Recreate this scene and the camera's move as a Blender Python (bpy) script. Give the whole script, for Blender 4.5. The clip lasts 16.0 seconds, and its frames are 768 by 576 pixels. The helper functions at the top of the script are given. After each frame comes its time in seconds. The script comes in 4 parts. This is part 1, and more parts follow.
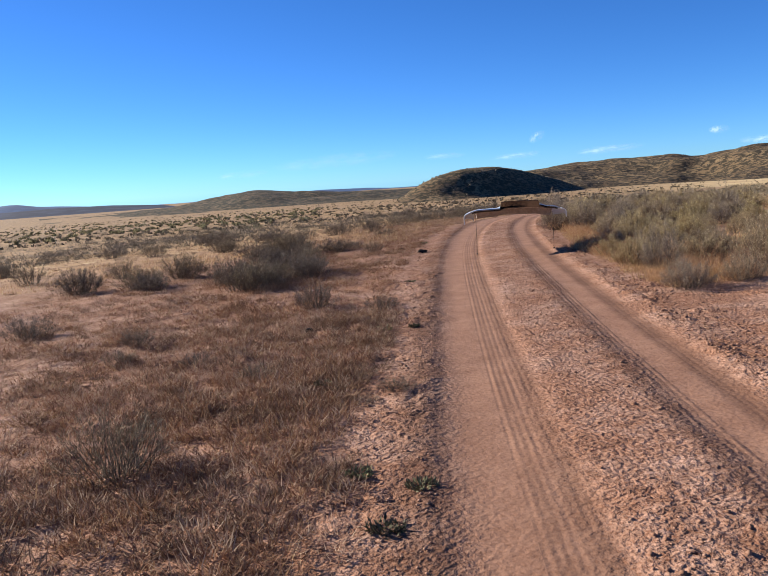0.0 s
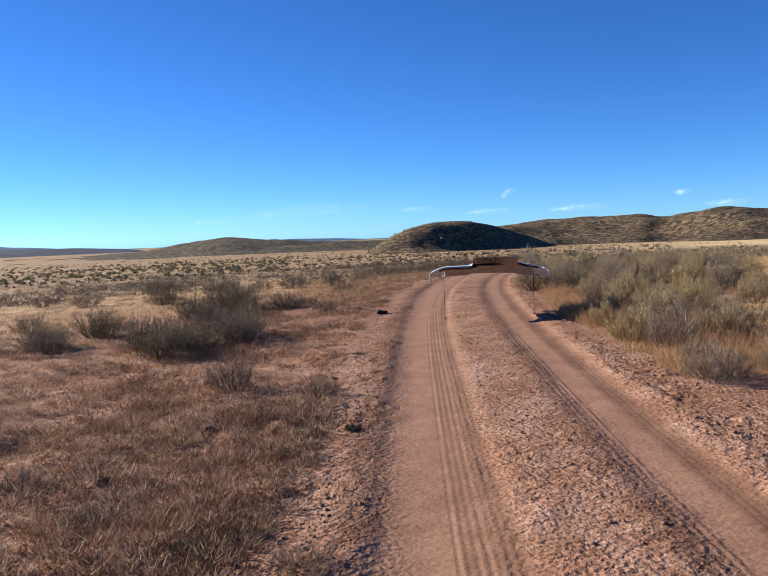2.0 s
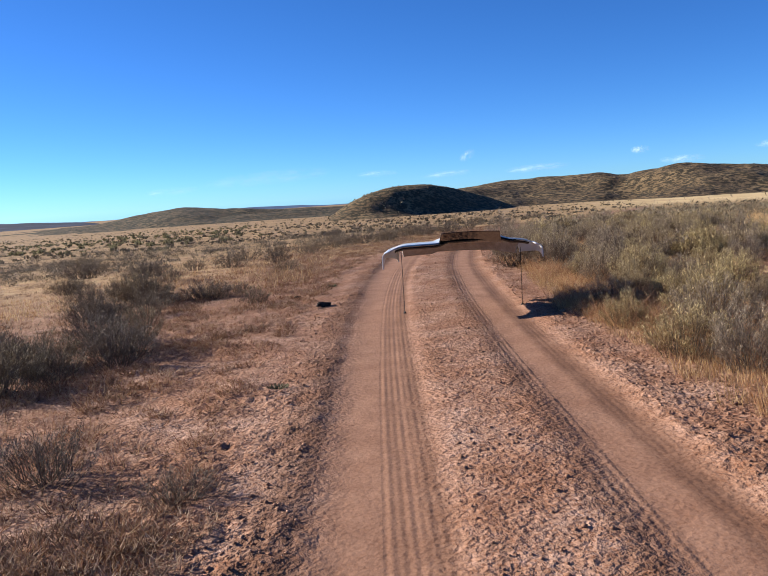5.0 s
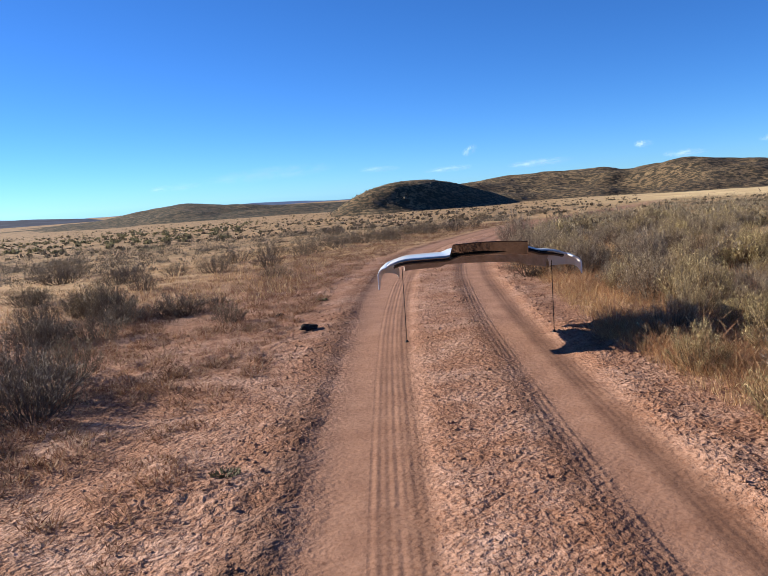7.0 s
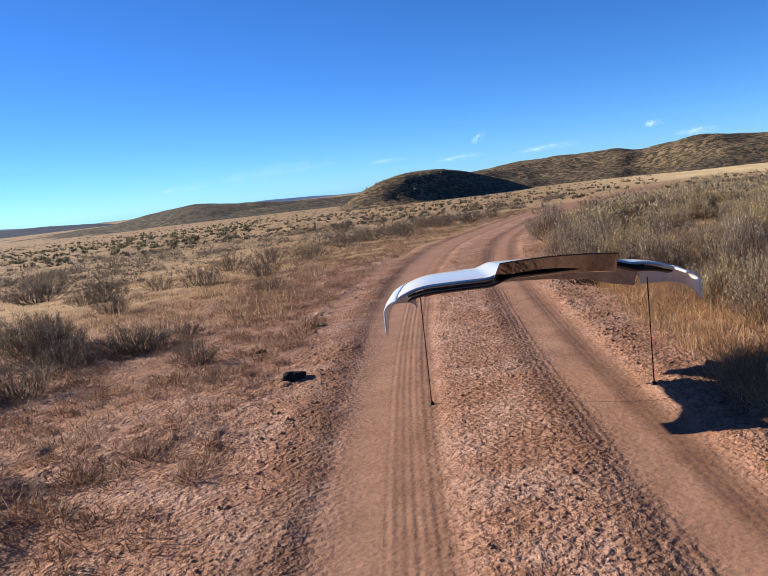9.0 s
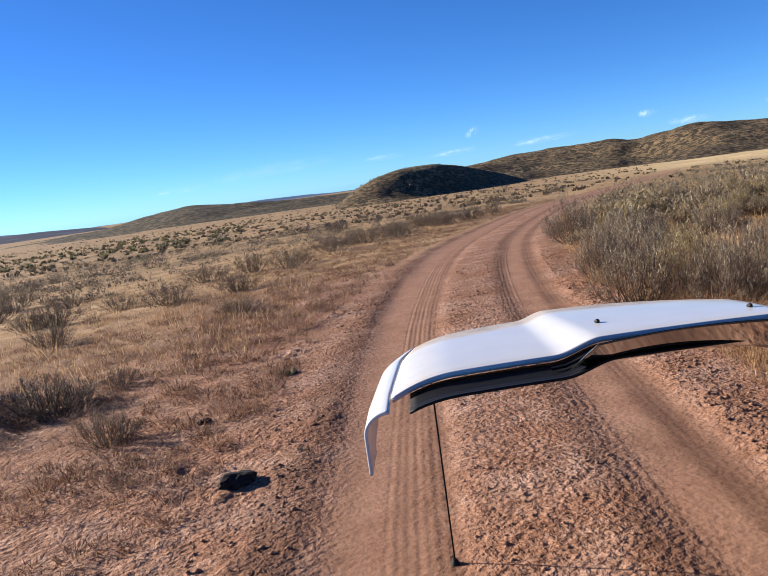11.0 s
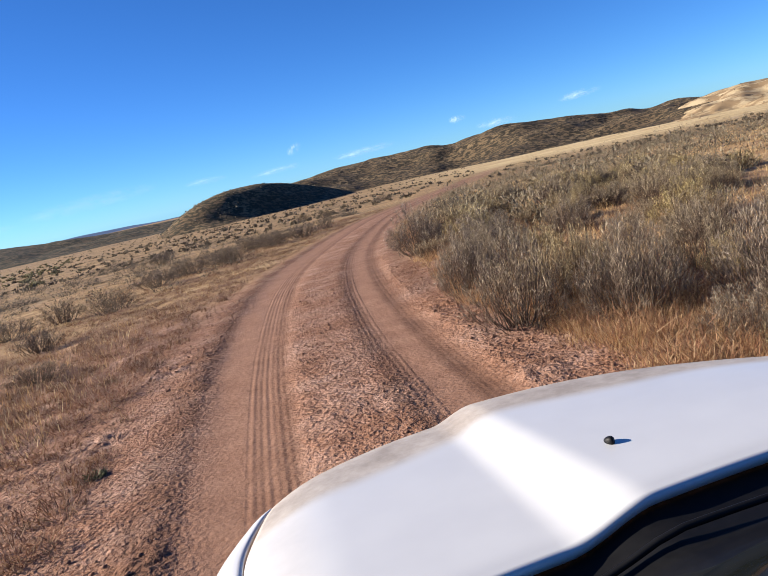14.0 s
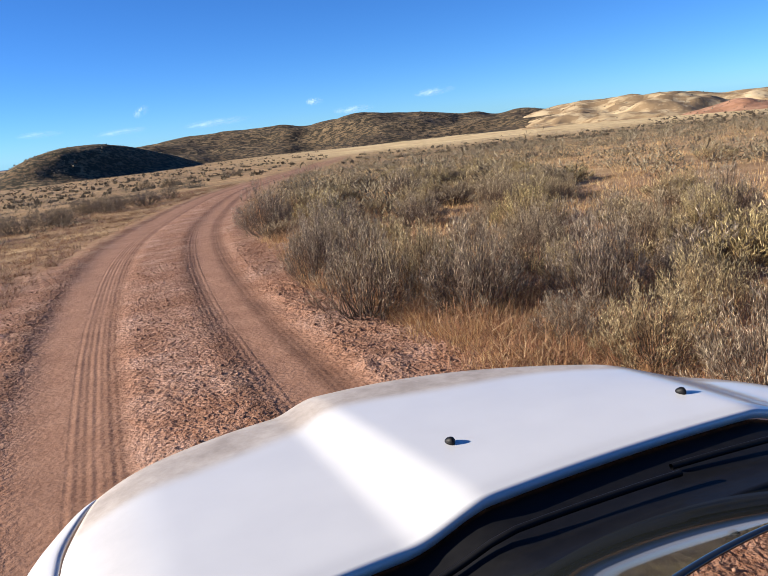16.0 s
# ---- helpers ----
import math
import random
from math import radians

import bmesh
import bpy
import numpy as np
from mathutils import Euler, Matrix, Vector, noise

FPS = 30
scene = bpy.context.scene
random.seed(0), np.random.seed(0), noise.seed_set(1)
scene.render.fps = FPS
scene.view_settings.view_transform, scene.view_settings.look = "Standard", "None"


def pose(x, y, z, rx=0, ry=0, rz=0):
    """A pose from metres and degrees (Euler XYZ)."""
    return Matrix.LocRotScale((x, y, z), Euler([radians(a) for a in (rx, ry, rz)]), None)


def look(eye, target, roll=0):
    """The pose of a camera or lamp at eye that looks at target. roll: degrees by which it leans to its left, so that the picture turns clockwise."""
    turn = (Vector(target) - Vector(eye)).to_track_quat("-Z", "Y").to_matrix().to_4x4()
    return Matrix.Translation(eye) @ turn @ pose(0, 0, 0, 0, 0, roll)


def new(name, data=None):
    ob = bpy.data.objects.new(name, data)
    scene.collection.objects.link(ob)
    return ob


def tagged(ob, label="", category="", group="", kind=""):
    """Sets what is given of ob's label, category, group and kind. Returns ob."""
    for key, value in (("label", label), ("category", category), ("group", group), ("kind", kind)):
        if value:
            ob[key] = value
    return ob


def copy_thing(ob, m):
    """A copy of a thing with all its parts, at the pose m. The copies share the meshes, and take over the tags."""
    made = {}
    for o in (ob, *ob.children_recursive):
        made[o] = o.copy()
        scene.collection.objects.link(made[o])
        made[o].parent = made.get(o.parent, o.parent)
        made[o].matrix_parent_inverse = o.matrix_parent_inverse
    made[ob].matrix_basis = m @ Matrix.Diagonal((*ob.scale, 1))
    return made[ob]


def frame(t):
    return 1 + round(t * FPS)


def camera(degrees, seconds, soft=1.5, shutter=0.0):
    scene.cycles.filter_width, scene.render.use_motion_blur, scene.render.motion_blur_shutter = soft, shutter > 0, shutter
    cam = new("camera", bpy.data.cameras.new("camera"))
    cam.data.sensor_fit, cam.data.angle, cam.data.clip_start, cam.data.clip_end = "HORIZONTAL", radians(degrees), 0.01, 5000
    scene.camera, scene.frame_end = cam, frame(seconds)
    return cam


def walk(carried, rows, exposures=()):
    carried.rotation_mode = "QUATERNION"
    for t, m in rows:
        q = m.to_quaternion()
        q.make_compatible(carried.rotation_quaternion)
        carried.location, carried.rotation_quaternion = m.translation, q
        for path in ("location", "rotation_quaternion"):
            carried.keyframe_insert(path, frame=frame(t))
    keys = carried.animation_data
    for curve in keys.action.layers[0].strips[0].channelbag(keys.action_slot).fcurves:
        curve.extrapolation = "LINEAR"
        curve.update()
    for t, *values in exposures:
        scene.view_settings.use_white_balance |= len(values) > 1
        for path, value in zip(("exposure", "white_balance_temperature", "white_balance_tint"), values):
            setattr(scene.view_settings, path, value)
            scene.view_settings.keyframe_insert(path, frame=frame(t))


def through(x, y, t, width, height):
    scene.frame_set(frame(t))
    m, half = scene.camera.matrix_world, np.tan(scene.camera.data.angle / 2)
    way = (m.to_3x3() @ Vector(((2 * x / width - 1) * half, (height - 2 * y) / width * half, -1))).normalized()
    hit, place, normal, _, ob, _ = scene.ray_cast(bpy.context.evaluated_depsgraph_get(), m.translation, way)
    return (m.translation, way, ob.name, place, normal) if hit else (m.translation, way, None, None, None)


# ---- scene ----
# ---------- camera ----------
cam = camera(53.9, 16.0, soft=0.9)
PATH = [
    (0, (-0.05, 0.0, 1.786), (0.02, 9.9, 0.39), -3.95),
    (0.5, (-0.016, 0.467, 1.769), (-0.2, 10.4, 0.64), -2.41),
    (1, (0.1, 0.974, 1.763), (-0.32, 10.93, 0.88), -2.89),
    (1.5, (0.215, 1.762, 1.746), (0.4, 11.74, 1.06), -2.82),
    (2, (0.34, 2.482, 1.74), (0.84, 12.44, 0.99), -2.21),
    (2.5, (0.432, 3.183, 1.717), (1.2, 13.11, 0.75), -2.50),
    (3, (0.526, 3.807, 1.705), (1.49, 13.69, 0.53), -3.12),
    (3.5, (0.608, 4.43, 1.699), (1.62, 14.29, 0.37), -3.47),
    (4, (0.715, 5.102, 1.707), (1.71, 14.97, 0.41), -3.77),
    (6.5, (1.076, 7.354, 1.806), (1.99, 17.24, 0.6), -3.68),
    (7, (1.171, 8.115, 1.799), (2.09, 17.99, 0.51), -3.99),
    (7.5, (1.255, 8.855, 1.791), (2.12, 18.73, 0.44), -4.37),
    (8, (1.346, 9.547, 1.776), (2.14, 19.42, 0.43), -5.41),
    (8.5, (1.428, 10.229, 1.784), (2.19, 20.11, 0.43), -6.09),
    (10.8, (1.756, 13.179, 1.802), (2.41, 23.05, 0.32), -7.74),
    (11, (1.793, 13.406, 1.794), (2.54, 23.28, 0.37), -7.99),
    (11.5, (1.858, 13.878, 1.786), (2.93, 23.73, 0.47), -8.80),
    (12, (1.921, 14.235, 1.783), (3.19, 24.08, 0.522), -9.45),
    (12.5, (1.96, 14.58, 1.777), (3.33, 24.41, 0.55), -10.48),
    (13, (2.0, 14.86, 1.779), (3.624, 24.644, 0.472), -10.88),
    (13.5, (2.02, 14.97, 1.786), (4.422, 24.565, 0.31), -12.18),
    (14, (2.035, 15.005, 1.784), (4.868, 24.461, 0.19), -12.67),
    (14.5, (2.04, 15.03, 1.783), (5.356, 24.313, 0.08), -12.35),
    (15, (2.032, 15.038, 1.787), (6.075, 23.991, -0.07), -10.45),
    (15.5, (2.03, 15.042, 1.795), (6.395, 23.798, -0.28), -8.18),
    (16, (2.03, 15.05, 1.803), (6.662, 23.647, -0.34), -6.15),
]
walk(cam, [(t, look(eye, target, roll)) for t, eye, target, roll in PATH])

# ---------- sky and sun ----------
SUN_AZ, SUN_EL = radians(-63), radians(20.5)
world = bpy.data.worlds.new("sky")
scene.world = world
world.use_nodes = True
wn = world.node_tree
sky = wn.nodes.new("ShaderNodeTexSky")
sky.sky_type, sky.sun_disc = "NISHITA", False
sky.sun_elevation, sky.sun_rotation = SUN_EL, SUN_AZ
sky.altitude, sky.air_density, sky.dust_density, sky.ozone_density = 2500, 0.8, 0.45, 2.6
deep = wn.nodes.new("ShaderNodeHueSaturation")
deep.inputs["Saturation"].default_value = 1.13
tint = wn.nodes.new("ShaderNodeMix")
tint.data_type, tint.blend_type = "RGBA", "MULTIPLY"
tint.inputs[0].default_value, tint.inputs[7].default_value = 1.0, (0.52, 0.90, 1.36, 1)
wn.links.new(sky.outputs[0], deep.inputs["Color"])
wn.links.new(deep.outputs[0], tint.inputs[6])
wn.links.new(tint.outputs[2], wn.nodes["Background"].inputs[0])
wn.nodes["Background"].inputs[1].default_value = 0.050
sun = new("sun", bpy.data.lights.new("sun", "SUN"))
sun.data.energy, sun.data.angle, sun.data.color = 5.0, radians(0.55), (1.0, 0.90, 0.77)
sun.matrix_world = look((0, 0, 0), (-math.sin(SUN_AZ) * math.cos(SUN_EL), -math.cos(SUN_AZ) * math.cos(SUN_EL), -math.sin(SUN_EL)))
scene.view_settings.exposure = 1.32

# ---------- helpers ----------
rng = np.random.default_rng(7)


def vnoise(x, y, seed=0):
    """Smooth value noise on arrays, -1 to 1."""
    xi, yi = np.floor(x).astype(np.int64), np.floor(y).astype(np.int64)
    fx, fy = x - xi, y - yi
    fx, fy = fx * fx * (3 - 2 * fx), fy * fy * (3 - 2 * fy)

    def corner(a, b):
        h = (a * 374761393 + b * 668265263 + seed * 1274126177) & 0xFFFFFFFF
        h = ((h ^ (h >> 13)) * 1274126177) & 0xFFFFFFFF
        h = h ^ (h >> 16)
        return (h & 0xFFFF) / 32767.5 - 1
    top = corner(xi, yi) * (1 - fx) + corner(xi + 1, yi) * fx
    low = corner(xi, yi + 1) * (1 - fx) + corner(xi + 1, yi + 1) * fx
    return top * (1 - fy) + low * fy


def fbm(x, y, octaves=4, seed=0):
    total, amp = 0, 0.5
    for k in range(octaves):
        total = total + amp * vnoise(x * 2 ** k + 13.7 * k, y * 2 ** k - 7.1 * k, seed + k)
        amp *= 0.5
    return total


def smooth(a, b, x):
    s = np.clip((x - a) / (b - a), 0, 1)
    return s * s * (3 - 2 * s)


def mesh_from(name, verts, faces, material, attributes=None, flat=False):
    me = bpy.data.meshes.new(name)
    verts = np.asarray(verts, np.float32)
    if isinstance(faces, np.ndarray):
        n, k = faces.shape
        me.vertices.add(len(verts))
        me.vertices.foreach_set("co", verts.ravel())
        me.loops.add(n * k)
        me.loops.foreach_set("vertex_index", faces.astype(np.int32).ravel())
        me.polygons.add(n)
        me.polygons.foreach_set("loop_start", np.arange(0, n * k, k, dtype=np.int32))
        me.update(calc_edges=True)
    else:
        me.from_pydata([tuple(v) for v in verts], [], faces)
        me.update()
    if not flat:
        me.polygons.foreach_set("use_smooth", np.ones(len(me.polygons), bool))
    for key, values in (attributes or {}).items():
        att = me.attributes.new(key, "FLOAT", "POINT")
        att.data.foreach_set("value", np.asarray(values, np.float32).ravel())
    me.materials.append(material)
    return me


def part(name, me, parent, label=""):
    ob = new(name, me)
    ob.parent = parent
    return tagged(ob, label)


def grid_faces(ny, nx):
    i = np.arange((ny - 1) * (nx - 1))
    r, c = i // (nx - 1), i % (nx - 1)
    a = r * nx + c
    return np.stack([a, a + 1, a + nx + 1, a + nx], 1)


# ---------- the lie of the land ----------
ROAD_Y = [-60, -5, 5, 10, 15, 20, 25, 29, 33, 40, 50, 58, 75, 110, 160, 260]
ROAD_X = [-3, 0.9, 1.5, 1.95, 2.42, 3.05, 3.98, 5.0, 6.3, 8.9, 13.0, 17.2, 27, 47, 78, 150]
RAD = np.log([12, 22, 37, 52, 150, 300, 1000, 3000, 6000])
FALL = [0, -0.1, -0.75, -1.3, -3.5, -6.6, -14, -27, -60]


def road_x(y):
    y = np.asarray(y, float)
    acc = 0
    for d in (-3, -1.5, 0, 1.5, 3):
        acc = acc + np.interp(y + d, ROAD_Y, ROAD_X)
    return acc / 5


def road_off(x, y):
    """Signed metres across the road from its middle, right positive."""
    slope = (road_x(y + 0.5) - road_x(y - 0.5))
    return (x - road_x(y)) / np.sqrt(1 + slope * slope)


def land(x, y):
    """The broad height of the ground."""
    r = np.hypot(x - 2, y - 8)
    z = 0
    for k in (0.86, 0.93, 1.0, 1.07, 1.15):
        z = z + np.interp(np.log(np.maximum(r * k, 1)), RAD, FALL) / 5
    z = z + 0.028 * x * np.exp(-(r / 80) ** 2)
    return z + 0.25 * smooth(30, 90, r) * fbm(x / 30, y / 30, 3, 5)


def height(x, y):
    """The ground with its ruts, clods and hummocks."""
    r = np.hypot(x - 2, y - 12)
    near = np.exp(-(r / 45) ** 2)
    d = road_off(x, y)
    wob = 0.05 * vnoise(y * 0.6, 0 * y, 3) + 0.007 * vnoise(y * 3.1, 0 * y, 4)
    z = land(x, y)
    left = np.exp(-((d + 0.80 + wob) / 0.42) ** 4)
    right = np.exp(-((d - 0.82 + wob) / 0.33) ** 4)
    rut = np.maximum(left, right)
    off = smooth(1.2, 2.2, np.abs(d))
    lumps = 0.12 + 1.0 * smooth(0.0, 0.38, fbm(x / 0.8, y / 0.8, 3, 15) + 0.25 * np.exp(-((np.abs(d) - 1.4) / 0.2) ** 2))
    z = z - 0.010 * rut * near + 0.008 * near * np.exp(-((np.abs(d) - 1.3) / 0.12) ** 2)
    z = z + near * (1 - rut) * 0.05 * off * fbm(x * 1.1, y * 1.1, 3, 21)
    crumb = 0.034 * np.abs(vnoise(x * 8.3, y * 6.1, 31)) ** 0.8 + 0.022 * np.abs(vnoise(x * 13.1 + 3 * y, y * 11.3, 33)) - 0.008 * smooth(0.25, 0.5, vnoise(x * 9.1, y * 7.7, 35)) + 0.012 * vnoise(x * 17, y * 15, 36)
    z = z + near * (1 - rut) * lumps * crumb * np.where(np.abs(d) < 0.7, 0.30, 0.58 + 0.22 * smooth(1.3, 1.9, np.abs(d)))
    z = z + near * rut * 0.008 * fbm(x * 3, y * 1.5, 3, 43)
    # deeper grooves where the wheels ran last
    for c, w, deep_m in ((-1.19, 0.05, 0.004), (-0.45, 0.06, 0.005), (0.55, 0.06, 0.004), (1.0, 0.10, 0.008)):
        z = z - near * deep_m * np.exp(-((d - c + wob) / w) ** 2) * (0.6 + 0.4 * vnoise(y * 0.9, 0 * y, int(c * 100) % 17))
    return z, rut * near


# ---------- materials ----------
def nodes_of(name):
    m = bpy.data.materials.new(name)
    m.use_nodes = True
    t = m.node_tree
    return m, t, t.nodes["Principled BSDF"]


def node(t, kind, **values):
    n = t.nodes.new(kind)
    for k, v in values.items():
        n.inputs[k].default_value = v
    return n


def tex(t, scale, detail=4.0, rough=0.55, vector=None):
    n = node(t, "ShaderNodeTexNoise", Scale=scale, Detail=detail, Roughness=rough)
    if vector is not None:
        t.links.new(vector, n.inputs["Vector"])
    return n.outputs["Fac"]


def ramp(t, fac, *stops):
    n = t.nodes.new("ShaderNodeValToRGB")
    while len(n.color_ramp.elements) < len(stops):
        n.color_ramp.elements.new(0.5)
    for e, (p, c) in zip(n.color_ramp.elements, stops):
        e.position, e.color = p, (*c, 1) if len(c) == 3 else c
    t.links.new(fac, n.inputs[0])
    return n.outputs[0]


def mix(t, fac, a, b):
    n = t.nodes.new("ShaderNodeMix")
    n.data_type = "RGBA"
    for sock, v in ((n.inputs[0], fac), (n.inputs[6], a), (n.inputs[7], b)):
        if isinstance(v, (int, float)):
            sock.default_value = v
        elif isinstance(v, tuple):
            sock.default_value = (*v, 1)
        else:
            t.links.new(v, sock)
    return n.outputs[2]


def toned(t, col, k):
    """The colour at k times its lightness."""
    n = node(t, "ShaderNodeHueSaturation", Value=k)
    t.links.new(col, n.inputs["Color"])
    return n.outputs[0]


def math_node(t, op, a, b=0.0):
    n = t.nodes.new("ShaderNodeMath")
    n.operation = op
    n.inputs[2].default_value = 0.5
    for sock, v in zip(n.inputs, (a, b)):
        if isinstance(v, (int, float)):
            sock.default_value = v
        else:
            t.links.new(v, sock)
    return n.outputs[0]


def bump(t, bsdf, heights, strength=0.5, distance=0.02):
    n = node(t, "ShaderNodeBump", Strength=strength, Distance=distance)
    t.links.new(heights, n.inputs["Height"])
    t.links.new(n.outputs[0], bsdf.inputs["Normal"])


def world_pos(t):
    return t.nodes.new("ShaderNodeNewGeometry").outputs["Position"]


def attr(t, name):
    n = t.nodes.new("ShaderNodeAttribute")
    n.attribute_name = name
    return n.outputs["Fac"]


def make_ground():
    m, t, b = nodes_of("red_soil")
    p = world_pos(t)
    fine, mid, broad = tex(t, 9, 6, 0.65, p), tex(t, 1.3, 5, 0.6, p), tex(t, 0.35, 4, 0.55, p)
    soil = ramp(t, fine, (0.25, (0.20, 0.10, 0.058)), (0.5, (0.35, 0.183, 0.113)), (0.75, (0.495, 0.29, 0.20)))
    crust = ramp(t, fine, (0.3, (0.34, 0.20, 0.14)), (0.7, (0.65, 0.44, 0.34)))
    soil = mix(t, ramp(t, mid, (0.44, (0, 0, 0)), (0.66, (0.75, 0.75, 0.75))), soil, crust)
    dust = ramp(t, tex(t, 3.0, 5, 0.6, p), (0.3, (0.315, 0.165, 0.105)), (0.7, (0.42, 0.238, 0.158)))
    # far off, ruts and verges follow the distance across the road
    across, along = attr(t, "across"), attr(t, "along")
    aside = math_node(t, "ABSOLUTE", across)
    far_rut = ramp(t, math_node(t, "ABSOLUTE", math_node(t, "SUBTRACT", aside, 0.81)), (0.26, (1, 1, 1)), (0.44, (0, 0, 0)))
    track = math_node(t, "MAXIMUM", attr(t, "track"), math_node(t, "MULTIPLY", far_rut, attr(t, "away")))
    soil = mix(t, track, soil, dust)
    # soil grain whose dark end also paints the shadow between clods
    grain_shade = ramp(t, tex(t, 42, 3, 0.6, p), (0.36, (0.66, 0.53, 0.45)), (0.5, (1.0, 1.0, 1.0)), (0.66, (1.2, 1.2, 1.2)))
    speck = t.nodes.new("ShaderNodeMix")
    speck.data_type, speck.blend_type = "RGBA", "MULTIPLY"
    t.links.new(math_node(t, "SUBTRACT", 0.95, math_node(t, "MULTIPLY", track, 0.55)), speck.inputs[0])
    t.links.new(soil, speck.inputs[6])
    t.links.new(grain_shade, speck.inputs[7])
    # dark litter and broken crust, with small soil shadows darkened into the colour
    litter_shade_patch = ramp(t, tex(t, 1.7, 4, 0.6, p), (0.42, (0.12, 0.12, 0.12)), (0.60, (1, 1, 1)))
    flecks = ramp(t, tex(t, 19, 4, 0.7, p), (0.33, (0.32, 0.20, 0.14)), (0.43, (0.95, 0.94, 0.93)), (0.70, (1.2, 1.2, 1.2)))
    litter_shade = t.nodes.new("ShaderNodeMix")
    litter_shade.data_type, litter_shade.blend_type = "RGBA", "MULTIPLY"
    t.links.new(math_node(t, "MULTIPLY", litter_shade_patch, math_node(t, "SUBTRACT", 1.0, math_node(t, "MULTIPLY", track, 0.65))), litter_shade.inputs[0])
    t.links.new(speck.outputs[2], litter_shade.inputs[6])
    t.links.new(flecks, litter_shade.inputs[7])
    # packed wheel streaks along the road, and rut-edge shadow put into the colour
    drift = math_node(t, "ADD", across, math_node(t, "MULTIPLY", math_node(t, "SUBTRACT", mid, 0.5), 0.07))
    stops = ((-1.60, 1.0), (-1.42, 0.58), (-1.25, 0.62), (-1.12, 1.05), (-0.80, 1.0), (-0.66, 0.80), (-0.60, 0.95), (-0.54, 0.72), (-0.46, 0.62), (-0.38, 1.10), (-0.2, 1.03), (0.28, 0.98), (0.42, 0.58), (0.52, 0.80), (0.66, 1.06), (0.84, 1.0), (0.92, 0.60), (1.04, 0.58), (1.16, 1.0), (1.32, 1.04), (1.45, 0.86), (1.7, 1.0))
    packed_shade = ramp(t, math_node(t, "MULTIPLY_ADD", drift, 0.25), *[(0.5 + 0.25 * d, (k, k ** 1.08, k ** 1.12)) for d, k in stops])
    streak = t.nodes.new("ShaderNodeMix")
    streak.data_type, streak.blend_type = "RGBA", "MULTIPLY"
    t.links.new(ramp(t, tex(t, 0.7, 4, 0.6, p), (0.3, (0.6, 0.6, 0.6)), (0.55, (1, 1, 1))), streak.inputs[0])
    t.links.new(litter_shade.outputs[2], streak.inputs[6])
    t.links.new(packed_shade, streak.inputs[7])
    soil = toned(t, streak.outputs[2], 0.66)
    # straw-coloured grassland away from the road
    straw = ramp(t, tex(t, 0.9, 6, 0.7, p), (0.3, (0.27, 0.16, 0.083)), (0.52, (0.51, 0.335, 0.168)), (0.72, (0.67, 0.50, 0.285)))
    patch = ramp(t, broad, (0.40, (0, 0, 0)), (0.58, (1, 1, 1)))
    ragged = math_node(t, "ADD", aside, math_node(t, "MULTIPLY", math_node(t, "SUBTRACT", mid, 0.5), 1.6))
    verge = math_node(t, "MULTIPLY", ramp(t, math_node(t, "MULTIPLY", ragged, 0.25), (0.33, (0, 0, 0)), (0.52, (1, 1, 1))), attr(t, "away"))
    grassy = math_node(t, "MAXIMUM", attr(t, "plain"), verge)
    soil = mix(t, math_node(t, "MULTIPLY", grassy, math_node(t, "ADD", 0.86, math_node(t, "MULTIPLY", patch, 0.14))), soil, toned(t, straw, 0.66))
    gold = ramp(t, tex(t, 0.12, 5, 0.6, p), (0.35, (0.42, 0.30, 0.15)), (0.6, (0.66, 0.51, 0.28)))
    mottle = ramp(t, tex(t, 0.22, 7, 0.72, p), (0.43, (0, 0, 0)), (0.57, (0.75, 0.75, 0.75)))
    soil = mix(t, math_node(t, "MULTIPLY", mottle, math_node(t, "MULTIPLY", grassy, attr(t, "distant"))), soil, (0.14, 0.095, 0.05))
    soil = mix(t, attr(t, "meadow"), soil, toned(t, gold, 0.9))
    t.links.new(soil, b.inputs["Base Color"])
    b.inputs["Roughness"].default_value = 0.95
    b.inputs["Specular IOR Level"].default_value = 0.15
    # tyre treads: bars across and lines along the road

    def band(lo, hi):
        up = math_node(t, "GREATER_THAN", across, lo)
        return math_node(t, "MULTIPLY", up, math_node(t, "LESS_THAN", across, hi))
    wave = tex(t, 2.0, 2, 0.5, p)
    lines = math_node(t, "SINE", math_node(t, "MULTIPLY", math_node(t, "ADD", across, math_node(t, "MULTIPLY", wave, 0.006)), 118.0))
    lines = math_node(t, "ADD", lines, math_node(t, "MULTIPLY", math_node(t, "SINE", math_node(t, "MULTIPLY", across, 67.0)), 0.7))
    skew = math_node(t, "ADD", along, math_node(t, "MULTIPLY", math_node(t, "ABSOLUTE", math_node(t, "SINE", math_node(t, "MULTIPLY", across, 16.0))), 0.10))
    bars = math_node(t, "SINE", math_node(t, "MULTIPLY", skew, 70.0))
    tread = math_node(t, "MULTIPLY", lines, math_node(t, "ADD", math_node(t, "ADD", band(-0.78, -0.42), band(0.42, 0.62)), math_node(t, "MULTIPLY", band(0.9, 1.1), 0.5)))
    for lo, hi in ((-1.16, -0.85), (-1.50, -1.28), (-0.42, -0.30), (0.72, 0.95)):
        tread = math_node(t, "ADD", tread, math_node(t, "MULTIPLY", bars, math_node(t, "MULTIPLY", band(lo, hi), 0.28)))
